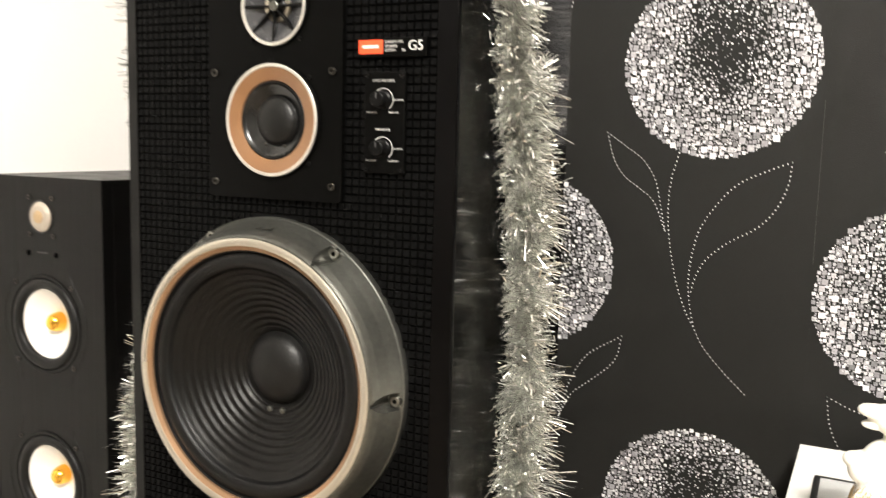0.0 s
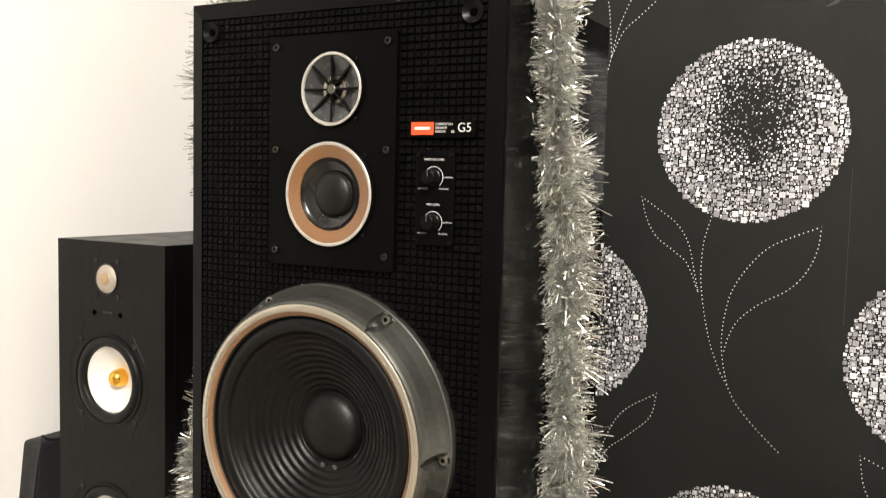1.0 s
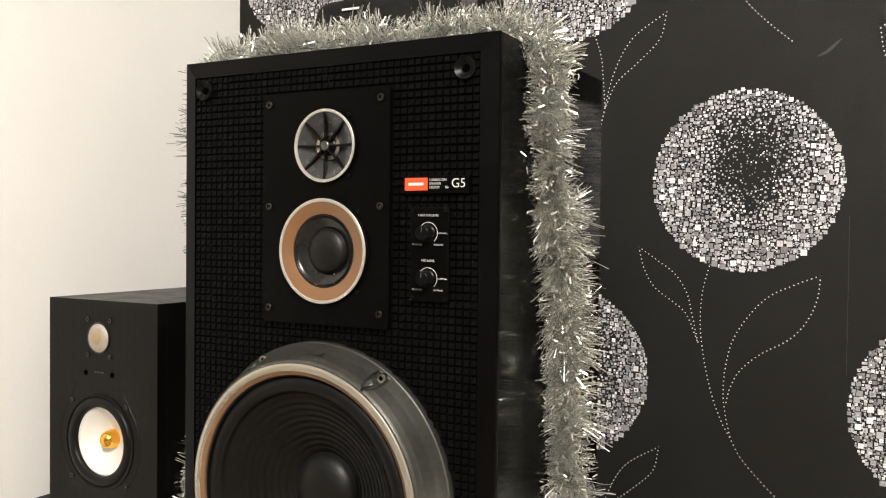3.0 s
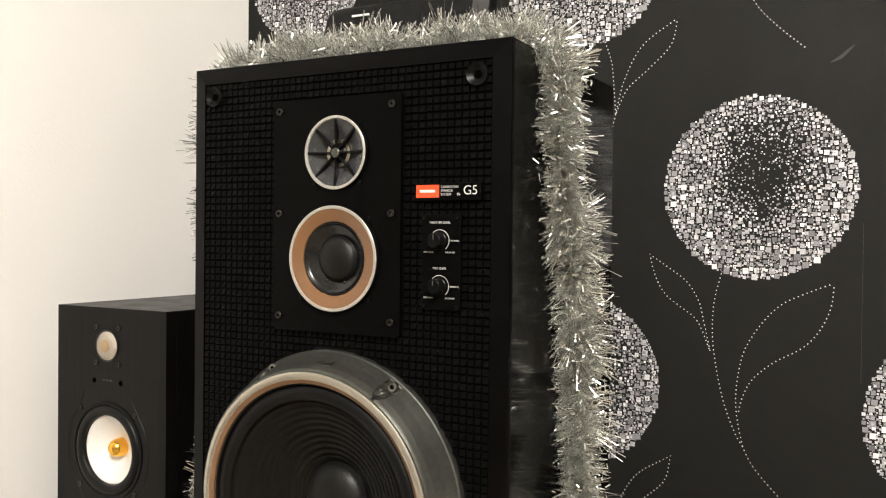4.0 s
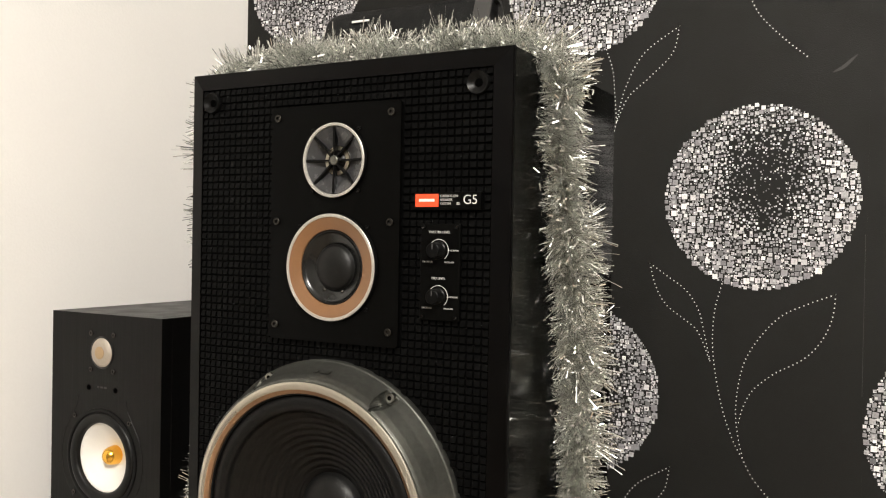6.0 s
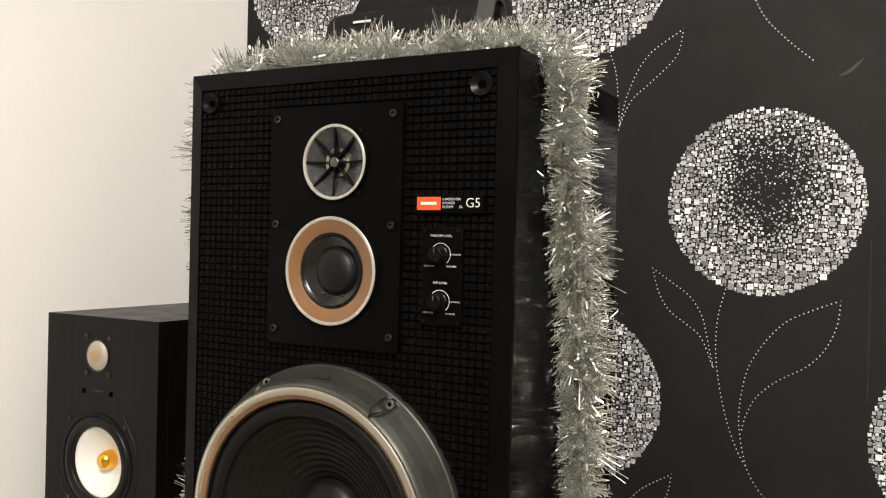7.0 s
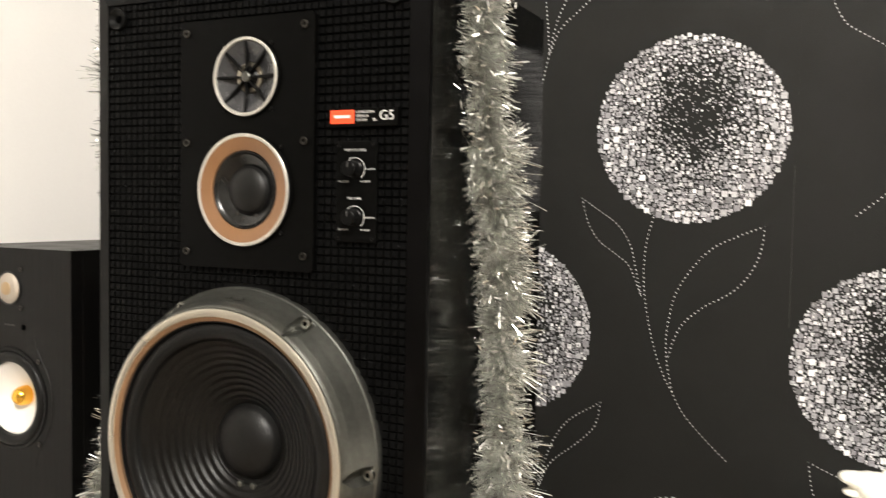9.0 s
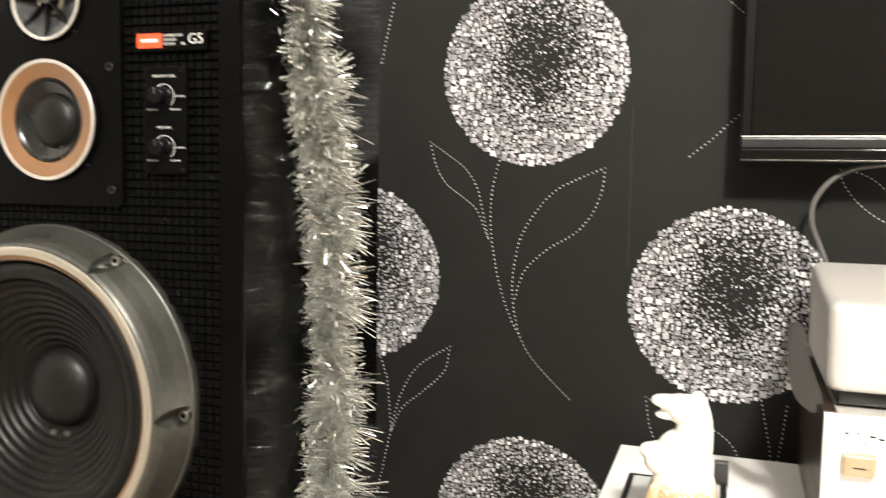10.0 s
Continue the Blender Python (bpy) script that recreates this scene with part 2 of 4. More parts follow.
def tube(points, r, seg=8, bm=None):
    bm = bm or bmesh.new()
    pts = [Vector(p) for p in points]
    last = None
    for i, p in enumerate(pts):
        d = (pts[min(i + 1, len(pts) - 1)] - pts[max(i - 1, 0)]).normalized()
        u = d.orthogonal().normalized() if last is None else (last - d * last.dot(d)).normalized()
        last = u
        w = d.cross(u)
        ring = [bm.verts.new(p + r * (math.cos(2 * math.pi * k / seg) * u + math.sin(2 * math.pi * k / seg) * w)) for k in range(seg)]
        if i:
            for k in range(seg):
                bm.faces.new((old[k], old[(k + 1) % seg], ring[(k + 1) % seg], ring[k]))
        else:
            bm.faces.new(ring[::-1])
        old = ring
    bm.faces.new(old)
    return bm


def smooth_line(ctrl, step):
    """Even steps along a smooth curve through the control points."""
    pts = [Vector(c) for c in ctrl]
    ext = [2 * pts[0] - pts[1]] + pts + [2 * pts[-1] - pts[-2]]
    fine = []
    for i in range(1, len(ext) - 2):
        a, b, c, d = ext[i - 1:i + 3]
        for k in range(24):
            t = k / 24
            fine.append(0.5 * (2 * b + (c - a) * t + (2 * a - 5 * b + 4 * c - d) * t * t + (3 * b - a - 3 * c + d) * t ** 3))
    fine.append(pts[-1])
    out, left = [fine[0]], step
    for p, q in zip(fine, fine[1:]):
        run = (q - p).length
        while run >= left:
            p = p + (q - p) * (left / run)
            run -= left
            left = step
            out.append(p.copy())
        left -= run
    return out


def lettering(name, words, size, x, z, y, material, parent, align="LEFT", bold=0.0):
    cu = bpy.data.curves.new("lettering", "FONT")
    cu.body, cu.size, cu.align_x, cu.align_y = words, size, align, "CENTER"
    cu.extrude, cu.offset = 0.0002, bold
    tmp = bpy.data.objects.new("lettering", cu)
    scene.collection.objects.link(tmp)
    bpy.context.view_layer.update()
    me = bpy.data.meshes.new_from_object(tmp.evaluated_get(bpy.context.evaluated_depsgraph_get()))
    bpy.data.objects.remove(tmp)
    me.materials.clear()
    me.materials.append(material)
    me.transform(pose(x, y, z, 90, 0, 0))
    return part(name, me, material, parent)


# ---- the room ----
XW, YW = -0.628, 0.574            # white wall, papered wall
XE, YS, ZC = 3.3, -3.4, 2.55
setting("floor", box(XW - 0.2, XE + 0.2, YS - 0.2, YW + 0.2, -0.1, 0), M_FLOOR, "pale oak floor of the room", "floor")
setting("ceiling", box(XW - 0.2, XE + 0.2, YS - 0.2, YW + 0.2, ZC, ZC + 0.1), M_CEIL, "plain white painted ceiling", "ceiling")
wall_paper = setting("wall_north", box(XW - 0.2, XE + 0.2, YW, YW + 0.12, 0, ZC), M_PAPER, "charcoal wallpaper with silver mosaic flowers and dotted stems", "wall")
setting("wall_west", box(XW - 0.12, XW, -0.60, YW, 0, ZC), M_WALL, "plain warm white painted wall", "wall")
# unseen rear of the west wall, added dark so black fronts reflect less white
setting("wall_west_unseen_dark", box(XW - 0.12, XW, YS, -0.60, 0, ZC), M_DIM, "unseen taupe wall, dark to cut bounce and reflections", "wall")
# east and south walls stay out of view, toned dark to lower bounce
setting("wall_east", box(XE, XE + 0.12, YS, YW, 0, ZC), M_DIM, "unseen taupe wall, dark to cut bounce and reflections", "wall")
setting("wall_south", box(XW - 0.2, XE + 0.2, YS - 0.12, YS, 0, ZC), M_DIM, "unseen taupe wall, dark to cut bounce and reflections", "wall")


# wallpaper print: mosaic flowers and dotted stems
def mosaic(seed):
    """One printed flower: squares of many sizes, large and dense outside, fine and sparse round an off-centre eye."""
    rnd = random.Random(seed)
    R = 0.138
    cell, grid, quads = 0.004, {}, []

    def free(x, z, s, gap):
        i, j = int(math.floor(x / cell)), int(math.floor(z / cell))
        for a in range(i - 2, i + 3):
            for b in range(j - 2, j + 3):
                for (u, w, t) in grid.get((a, b), ()):
                    if abs(u - x) < (s + t) / 2 * gap and abs(w - z) < (s + t) / 2 * gap:
                        return False
        return True

    for s0, tries in ((0.0086, 420), (0.0068, 640), (0.0054, 1500), (0.0043, 3600), (0.0032, 7000), (0.0023, 9000), (0.0015, 9000)):
        for _ in range(tries):
            a, r = rnd.uniform(0, 2 * math.pi), R * math.sqrt(rnd.random())
            x, z = r * math.cos(a), r * math.sin(a)
            e = math.hypot(x - 0.006, (z - 0.027) / 1.2) / R          # 0 in the eye
            full = min(1.0, max(0.0, (e - 0.21) / 0.70))
            s = s0 * rnd.uniform(0.82, 1.15)
            if s0 < 0.0025 and full < 0.45 and rnd.random() < 0.45:
                continue
            if s > 0.0024 + 0.0086 * full ** 1.25 or rnd.random() > (0.17 if s0 < 0.0025 else 0.04) + 0.92 * full ** 1.45:
                continue
            if free(x, z, s, rnd.choice((0.88, 1.08, 1.2, 1.3))):
                grid.setdefault((int(math.floor(x / cell)), int(math.floor(z / cell))), []).append((x, z, s))
                quads.append((x, z, s))
    verts, faces = [], []

    def quad(x, z, s, lift):
        k, n = rnd.uniform(-0.07, 0.07), len(verts)
        h = s / 2
        for u, w in ((-h, -h), (h, -h), (h, h), (-h, h)):
            verts.append((x + u * math.cos(k) - w * math.sin(k), -lift, z + u * math.sin(k) + w * math.cos(k)))
        faces.append((n, n + 1, n + 2, n + 3))

    for x, z, s in quads:
        quad(x, z, s, 0.0005 + rnd.uniform(0, 0.0003))
        if s > 0.004 and rnd.random() < 0.55:
            quad(x + rnd.uniform(-0.2, 0.2) * s, z + rnd.uniform(-0.2, 0.2) * s, s * rnd.uniform(0.3, 0.55), 0.0011)
    me = bpy.data.meshes.new("mosaic_flower")
    me.from_pydata(verts, [], faces)
    me.materials.append(M_SQUARE)
    return me


FLOWER_A, FLOWER_B = mosaic(3), mosaic(8)
STEP = 0.690
for me, x, z in ((FLOWER_A, 0.3693, 0.984), (FLOWER_A, 0.3693, 0.984 + STEP), (FLOWER_A, 0.3665, 0.290), (FLOWER_B, 0.0875, 0.671), (FLOWER_B, 0.088, 1.3585),
                 (FLOWER_A, 0.6565, 0.652), (FLOWER_A, 0.6565, 0.652 + STEP), (FLOWER_B, -0.480, 1.424), (FLOWER_B, -0.480, 1.424 - STEP), (FLOWER_B, 1.23, 0.66),
                 (FLOWER_A, 0.942, 0.984), (FLOWER_A, -0.20, 0.99)):
    tagged(part("mosaic_flower", me, M_SQUARE, wall_paper, "silver mosaic flower print", m=pose(x, YW, z)), kind="stuff")

LEAF_A = [[(-0.160, -0.102), (-0.150, -0.138), (-0.133, -0.166), (-0.105, -0.187), (-0.083, -0.206), (-0.064, -0.250)],
          [(-0.160, -0.102), (-0.132, -0.121), (-0.102, -0.143), (-0.083, -0.172), (-0.074, -0.206), (-0.064, -0.250)],
          [(-0.049, -0.130), (-0.059, -0.173), (-0.061, -0.223), (-0.055, -0.273), (-0.043, -0.326), (-0.027, -0.369), (-0.014, -0.392), (0.002, -0.421), (0.033, -0.455), (0.067, -0.486)],
          [(0.110, -0.139), (0.075, -0.154), (0.039, -0.173), (0.011, -0.203), (-0.012, -0.242), (-0.022, -0.283), (-0.025, -0.324), (-0.021, -0.359), (-0.013, -0.394)],
          [(0.110, -0.139), (0.106, -0.174), (0.092, -0.208), (0.068, -0.236), (0.028, -0.261), (-0.001, -0.288), (-0.015, -0.316), (-0.021, -0.341)]]
LEAF_B = [[(0.158, -0.109), (0.103, -0.147), (0.074, -0.199), (0.059, -0.257), (0.036, -0.360)],
          [(0.158, -0.109), (0.148, -0.150), (0.112, -0.186), (0.078, -0.216), (0.059, -0.257)],
          [(0.041, -0.136), (0.052, -0.170), (0.056, -0.207), (0.060, -0.257)]]
LEAF_C = [[(-0.1085, -0.1400), (-0.1015, -0.1830), (-0.0855, -0.2160), (-0.0700, -0.2290), (-0.0375, -0.2500), (-0.0155, -0.2700), (0.0300, -0.3100)],
          [(-0.1085, -0.1400), (-0.0780, -0.1530), (-0.0300, -0.1700), (0.0200, -0.2100), (0.0300, -0.3100)],
          [(0.050, -0.130), (0.058, -0.170), (0.066, -0.217), (0.070, -0.300)], [(0.084, -0.135), (0.079, -0.184), (0.075, -0.216), (0.070, -0.300)]]
LEAF_D = [[(0.589, 0.861), (0.619, 0.886), (0.649, 0.915), (0.69, 0.95)],
          [(0.785, 0.840), (0.789, 0.827), (0.808, 0.801), (0.842, 0.776), (0.89, 0.76)], [(0.785, 0.845), (0.812, 0.839), (0.839, 0.820), (0.89, 0.76)]]


def dotted(lines, x, z):
    verts, faces = [], []
    for line in lines:
        for p in smooth_line([(x + a, 0, z + b) for a, b in line], 0.0066):
            n = len(verts)
            verts += [(p.x + 0.00092 * math.cos(k * math.pi / 4), YW - 0.0004, p.z + 0.00092 * math.sin(k * math.pi / 4)) for k in range(8)]
            faces.append(tuple(range(n, n + 8)))
    me = bpy.data.meshes.new("dotted_stem")
    me.from_pydata(verts, [], faces)
    me.materials.append(M_DOT)
    tagged(part("dotted_stem", me, M_DOT, wall_paper, "dotted white stem and leaf print"), kind="stuff")


dotted(LEAF_A, 0.3680, 0.982)
dotted(LEAF_A, 0.3660, 0.984 + STEP)
dotted(LEAF_B, 0.0875, 0.671)
dotted(LEAF_B, 0.089, 1.3605)
dotted(LEAF_C, 0.6555, 0.6505)
dotted(LEAF_C, 0.657, 0.6525 + STEP)
dotted(LEAF_D, 0.0065, -0.0005)
part("crease", box(0.5144, 0.5150, YW - 0.0005, YW, 0.70, 0.93), M_SCUFF, wall_paper, "pale crease along a paper joint")
for x in (0.5156, -0.0544):
    part("paper_seam", box(x, x + 0.0009, YW - 0.0003, YW, 0, ZC), M_PAPER, wall_paper)


scuff = smooth_line([(0.468, YW - 0.0006, 1.163), (0.482, YW - 0.0006, 1.170), (0.500, YW - 0.0006, 1.186)], 0.003)
bm = bmesh.new()
pair = [[bm.verts.new(p + Vector((0, 0, h * (0.2 + math.sin(math.pi * (k + 0.5) / len(scuff)))))) for h in (-0.0026, 0.0026)] for k, p in enumerate(scuff)]
for p, q in zip(pair, pair[1:]):
    bm.faces.new((p[0], p[1], q[1], q[0]))
part("scuff", bm, M_SCUFF, wall_paper, "pale rubbed scuff mark")


# ---- the large loudspeaker ----
CX, HW = 0.0015, 0.2175           # drivers' line, half width
Z0, Z1, YF, YB = 0.35, 1.11, 0.0115, 0.346
part("plinth", box(-0.20, 0.20, 0.03, 0.32, 0.002, Z0 - 0.001, 0.004), M_BLACK)
tagged(bpy.data.objects["plinth"], "low black plinth under the large loudspeaker", "stand")
big = thing("loudspeaker", (0, 0.17, Z0), "large black vintage three-way loudspeaker with a waffled baffle", "loudspeaker")

# cabinet: glossy sides, satin mitred frame round the baffle
cabinet(big, M_SIDE, -HW, HW, 0.0163, YB, Z0, Z1)
IW, ITOP, IBOT, YI = 0.1975, Z1 - 0.0205, Z0 + 0.0205, 0.0065
bm = bmesh.new()
outer = [(-HW, Z0), (HW, Z0), (HW, Z1), (-HW, Z1)]
inner = [(-IW, IBOT), (IW, IBOT), (IW, ITOP), (-IW, ITOP)]
for k in range(4):
    (a, b), (c, d) = outer[k], outer[(k + 1) % 4]
    (e, f), (g, h) = inner[k], inner[(k + 1) % 4]
    loop = [[(a, 0.0162, b), (a, YF + 0.001, b), (a * 0.9975, YF, b + (0.0005 if b < 0.7 else -0.0005)), (e, YI, f), (e, 0.0162, f)],
            [(c, 0.0162, d), (c, YF + 0.001, d), (c * 0.9975, YF, d + (0.0005 if d < 0.7 else -0.0005)), (g, YI, h), (g, 0.0162, h)]]
    rows_ = [[bm.verts.new(p) for p in side] for side in loop]
    for i in range(4):
        bm.faces.new((rows_[0][i], rows_[1][i], rows_[1][i + 1], rows_[0][i + 1]))
bmesh.ops.remove_doubles(bm, verts=bm.verts, dist=1e-5)
part("front_frame", bm, M_BEZEL, big, "satin black mitred front frame")
WZ = 0.603
HOLES = [(0.0040, 0.8787, 0.0540), (0.0060, 0.9982, 0.0370), (0.0, WZ, 0.1500)]
baffle = part("baffle", board(-IW, IW, IBOT, ITOP, 0.0100, 0.0158, HOLES), M_BAFFLE, big)

# plate with the mid and high drivers
PX0, PX1, PZ0, PZ1 = -0.0850, 0.0907, 0.7940, 1.0615
plate = part("driver_plate", board(PX0, PX1, PZ0, PZ1, 0.0030, 0.0098, HOLES[:2], 0.003), M_PLATE, big, "black plate with six screws")
screw_bm = lathe([(0.0046, -0.001), (0.0046, 0.0026), (0.0040, 0.0034), (0.0021, 0.0034), (0.0019, 0.0010), (0.0, 0.0008)], (0, 0, 0), 16)
screw_me = bpy.data.meshes.new("screw")
bmesh.ops.recalc_face_normals(screw_bm, faces=screw_bm.faces)
screw_bm.to_mesh(screw_me)
screw_me.materials.append(M_SCREW)
screw_me.materials.append(M_DARKSCREW)
# socket faces take the dark metal, painting recess shade on plate screws and bolts
for f in screw_me.polygons:
    if math.hypot(f.center.x, f.center.z) < 0.00205:
        f.material_index = 1
for x in (-0.0748, 0.0797):
    for z in (1.0486, 0.9297, 0.8108):
        part("screw", screw_me, M_SCREW, plate, m=pose(x, 0.0030, z))
small_me = screw_me.copy()
small_me.transform(Matrix.Diagonal((0.55, 0.5, 0.55, 1)))
small_me.materials[0] = M_KNOB
tower_me = screw_me.copy()
tower_me.transform(Matrix.Diagonal((0.8, 0.45, 0.8, 1)))
tower_me.materials[0] = M_DARKSCREW
bolt_me = screw_me.copy()
bolt_me.transform(Matrix.Diagonal((1.2, 1.5, 1.2, 1)))
bolt_me.materials[0] = M_BOLT

# midrange
MX, MZ = 0.0040, 0.8787
mid = part("midrange_driver", lathe([(0.0606, 0.0), (0.0604, 0.0048), (0.0598, 0.0056)], (MX, 0.0030, MZ), 96), M_KNOB, big, "black driver flange", smooth=True)
part("ring", lathe([(0.0599, 0.0054)] + arc(0.0590, 0.0058, 0.0010, 0, 90, 4) + [(0.0565, 0.0064), (0.0560, 0.0056)], (MX, 0.0030, MZ), 96), M_ALU, mid, "bright aluminium ring", smooth=True)
part("tan_ring", lathe([(0.0562, 0.0060), (0.0552, 0.0056), (0.0434, 0.0034), (0.0424, 0.0028), (0.0420, 0.0006)], (MX, 0.0030, MZ), 96), M_TAN, mid, "tan lacquered ring", smooth=True)
cone = [(0.0421, 0.0014), (0.0412, 0.0024), (0.0400, 0.0024), (0.0388, 0.0010)] + [(0.0380 - 0.0021 * k, -0.0002 - 0.0010 * k) for k in range(6)]
part("cone", lathe(cone + [(0.0256, -0.0064)], (MX, 0.0030, MZ), 96), M_GLOSS, mid, smooth=True)
part("dust_dome", lathe([(0.0266, -0.0064), (0.0260, -0.0054)] + [(0.0254 * math.cos(radians(a)), -0.0054 + 0.0095 * math.sin(radians(a))) for a in range(4, 90, 7)] + [(0, 0.0041)], (MX, 0.0030, MZ), 64), M_DOME, mid, smooth=True)
for a in (242, 292):
    part("lead_rivet", lathe([(0.0022, -0.002), (0.0021, 0.0010), (0.0012, 0.0016), (0, 0.0017)], (MX + 0.0290 * math.cos(radians(a)), 0.0078, MZ + 0.0290 * math.sin(radians(a))), 12), M_SCREW, mid)
for dx, dz in ((-0.046, 0.045), (0.046, 0.045), (-0.046, -0.045), (0.046, -0.045)):
    part("screw", small_me, M_KNOB, mid, m=pose(MX + dx, 0.0030, MZ + dz))

# tweeter with its eight-armed diffuser
TZ, TX = 0.9982, 0.0060
twe = part("tweeter", lathe([(0.0422, 0.0), (0.0420, 0.0040), (0.0415, 0.0046)], (TX, 0.0030, TZ), 96), M_KNOB, big, "black driver flange", smooth=True)
part("ring", lathe([(0.0416, 0.0044)] + arc(0.0408, 0.0048, 0.0009, 0, 90, 4) + [(0.0386, 0.0054), (0.0378, 0.0042), (0.0374, -0.002)], (TX, 0.0030, TZ), 96), M_ALU, twe, "bright aluminium ring", smooth=True)
part("diffuser", lathe([(0.0374, 0.0042), (0.0330, 0.0022), (0.0240, -0.0020), (0.0170, -0.0042), (0.0160, -0.0070)], (TX, 0.0030, TZ), 64), M_DIFF, twe, "smoked grey diffuser dish", smooth=True)
part("coil_ring", lathe([(0.0165, -0.0066), (0.0162, -0.0030), (0.0118, -0.0028), (0.0112, -0.0066)], (TX, 0.0030, TZ), 48), M_GOLDISH, twe, "pale metal ring", smooth=True)
part("dome", lathe([(0.0116, -0.0066), (0.0098, -0.0040), (0.0070, -0.0024), (0.0, -0.0016)], (TX, 0.0030, TZ), 40), M_DOME, twe, smooth=True)
part("hub", lathe([(0.0056, -0.004), (0.0056, 0.0040), (0.0046, 0.0050), (0.0, 0.0052)], (TX, 0.0030, TZ), 24), M_CAST, twe, smooth=True)
for k in range(8):
    bm = bmesh.new()
    a = k * math.pi / 4
    u, w = Vector((math.cos(a), 0, math.sin(a))), Vector((-math.sin(a), 0, math.cos(a)))
    c = Vector((TX, 0.0030, TZ))
    vs = []
    for r, half, top in ((0.0050, 0.0007, 0.0036), (0.0250, 0.0012, 0.0040), (0.0376, 0.0015, 0.0046)):
        for s, h in ((-1, top), (1, top), (1, top - 0.0060), (-1, top - 0.0060)):
            vs.append(bm.verts.new(c + u * r + w * (s * half) + Vector((0, -h, 0))))
    for i in (0, 4):
        for j in range(4):
            bm.faces.new((vs[i + j], vs[i + (j + 1) % 4], vs[i + 4 + (j + 1) % 4], vs[i + 4 + j]))
    bm.faces.new(vs[3::-1])
    bm.faces.new(vs[8:])
    part("spoke", bm, M_KNOB, twe)
for dx, dz in ((-0.031, 0.034), (0.031, 0.034), (-0.031, -0.034), (0.031, -0.034)):
    part("screw", small_me, M_KNOB, twe, m=pose(TX + dx, 0.0030, TZ + dz))

# woofer: sloping cast frame with six screw pockets, bright rim, ribbed cone
WX = 0.0
YB0 = 0.0060
BOLTS = [radians(-2.5 + 60 * k) for k in range(6)]
BOLT_R, BORE, FLOOR_H = 0.1648, 0.0094, 0.0085


def cast_frame():
    """A sloping ring, bored down to a flat floor round each of its six bolts."""
    prof = [(0.1714, -0.004), (0.1714, 0.0042), (0.1708, 0.0050)]
    slope = [(0.1700, 0.0058), (0.1640, 0.0200), (0.1590, 0.0340), (0.1556, 0.0412)]
    for (r0, h0), (r1, h1) in zip(slope, slope[1:]):
        prof += [(r0 + (r1 - r0) * k / 12, h0 + (h1 - h0) * k / 12) for k in range(12)]
    prof += [(0.1556, 0.0412), (0.1535, 0.0438), (0.1514, 0.0442)]
    turns = []
    for k in range(6):
        turns += [BOLTS[k] + radians(a * 0.16) for a in range(-24, 25)] + [BOLTS[k] + radians(a) for a in range(6, 56, 2)]
    verts, faces, n = [], [], len(prof)
    for a in turns:
        near = min(BOLTS, key=lambda b: abs(math.sin((a - b) / 2)))
        for r, h in prof:
            off = math.hypot(r * math.cos(a) - BOLT_R * math.cos(near), r * math.sin(a) - BOLT_R * math.sin(near))
            if off < BORE and h > FLOOR_H:
                h = FLOOR_H
            verts.append((WX + r * math.cos(a), YB0 - h, WZ + r * math.sin(a)))
    for i in range(len(turns)):
        j = (i + 1) % len(turns)
        faces += [(i * n + k, j * n + k, j * n + k + 1, i * n + k + 1) for k in range(n - 1)]
    bm = bmesh.new()
    vs = [bm.verts.new(v) for v in verts]
    for f in faces:
        bm.faces.new([vs[k] for k in f])
    return bm


wf = part("woofer", cast_frame(), M_CAST, big, "grey cast woofer frame with six bored bolt pockets", smooth=True)
rim = [(0.1518, 0.0438), (0.1515, 0.0449), (0.1506, 0.0455), (0.1490, 0.0459), (0.1472, 0.0460), (0.1453, 0.0458), (0.1440, 0.0454), (0.1432, 0.0448)]
part("rim", lathe(rim, (WX, YB0, WZ), 160), M_RIM, wf, "dull aluminium rim", smooth=True)
part("copper_edge", lathe([(0.1433, 0.0451), (0.1424, 0.0444), (0.1388, 0.0420), (0.1380, 0.0370)], (WX, YB0, WZ), 160), M_TANMET, wf, "copper-coloured inner edge", smooth=True)
sur = [(0.1382, 0.0396), (0.1370, 0.0390)] + [(0.1275 + 0.0092 * math.cos(radians(a)), 0.0340 + 0.0058 * math.sin(radians(a))) for a in range(20, 181, 16)] + [(0.1170, 0.0318)]
part("surround", lathe(sur, (WX, YB0, WZ), 128), M_RUBBER, wf, "black rubber surround", smooth=True)
ribs = []
for k in range(0, 161):
    t = k / 160
    r = 0.1170 + (0.0412 - 0.1170) * t
    h = 0.0318 - 0.0440 * (t ** 0.86)
    w = 0.00105 * (0.25 + 0.75 * min(1, t * 2.2)) * (0.5 - 0.5 * math.cos(2 * math.pi * t * 10)) if t < 0.93 else 0
    ribs.append((r, h + w))
part("cone", lathe(ribs, (WX, YB0, WZ), 160), M_CONE, wf, "ribbed black cone", smooth=True)
dome = [(0.0416, -0.0122), (0.0411, -0.0104)] + [(0.0405 * math.cos(radians(a)), -0.0102 + 0.0185 * math.sin(radians(a))) for a in range(4, 90, 6)] + [(0, 0.0083)]
part("dust_cap", lathe(dome, (WX, YB0, WZ), 96), M_DOME, wf, "smooth black dust cap", smooth=True)
for dx, dz in ((-0.009, -0.0480), (0.0085, -0.0480)):
    part("lead_rivet", lathe([(0.0036, -0.002), (0.0034, 0.0016), (0.002, 0.0024), (0, 0.0025)], (WX + dx, YB0 + 0.0070, WZ + dz), 16), M_CAST, wf)
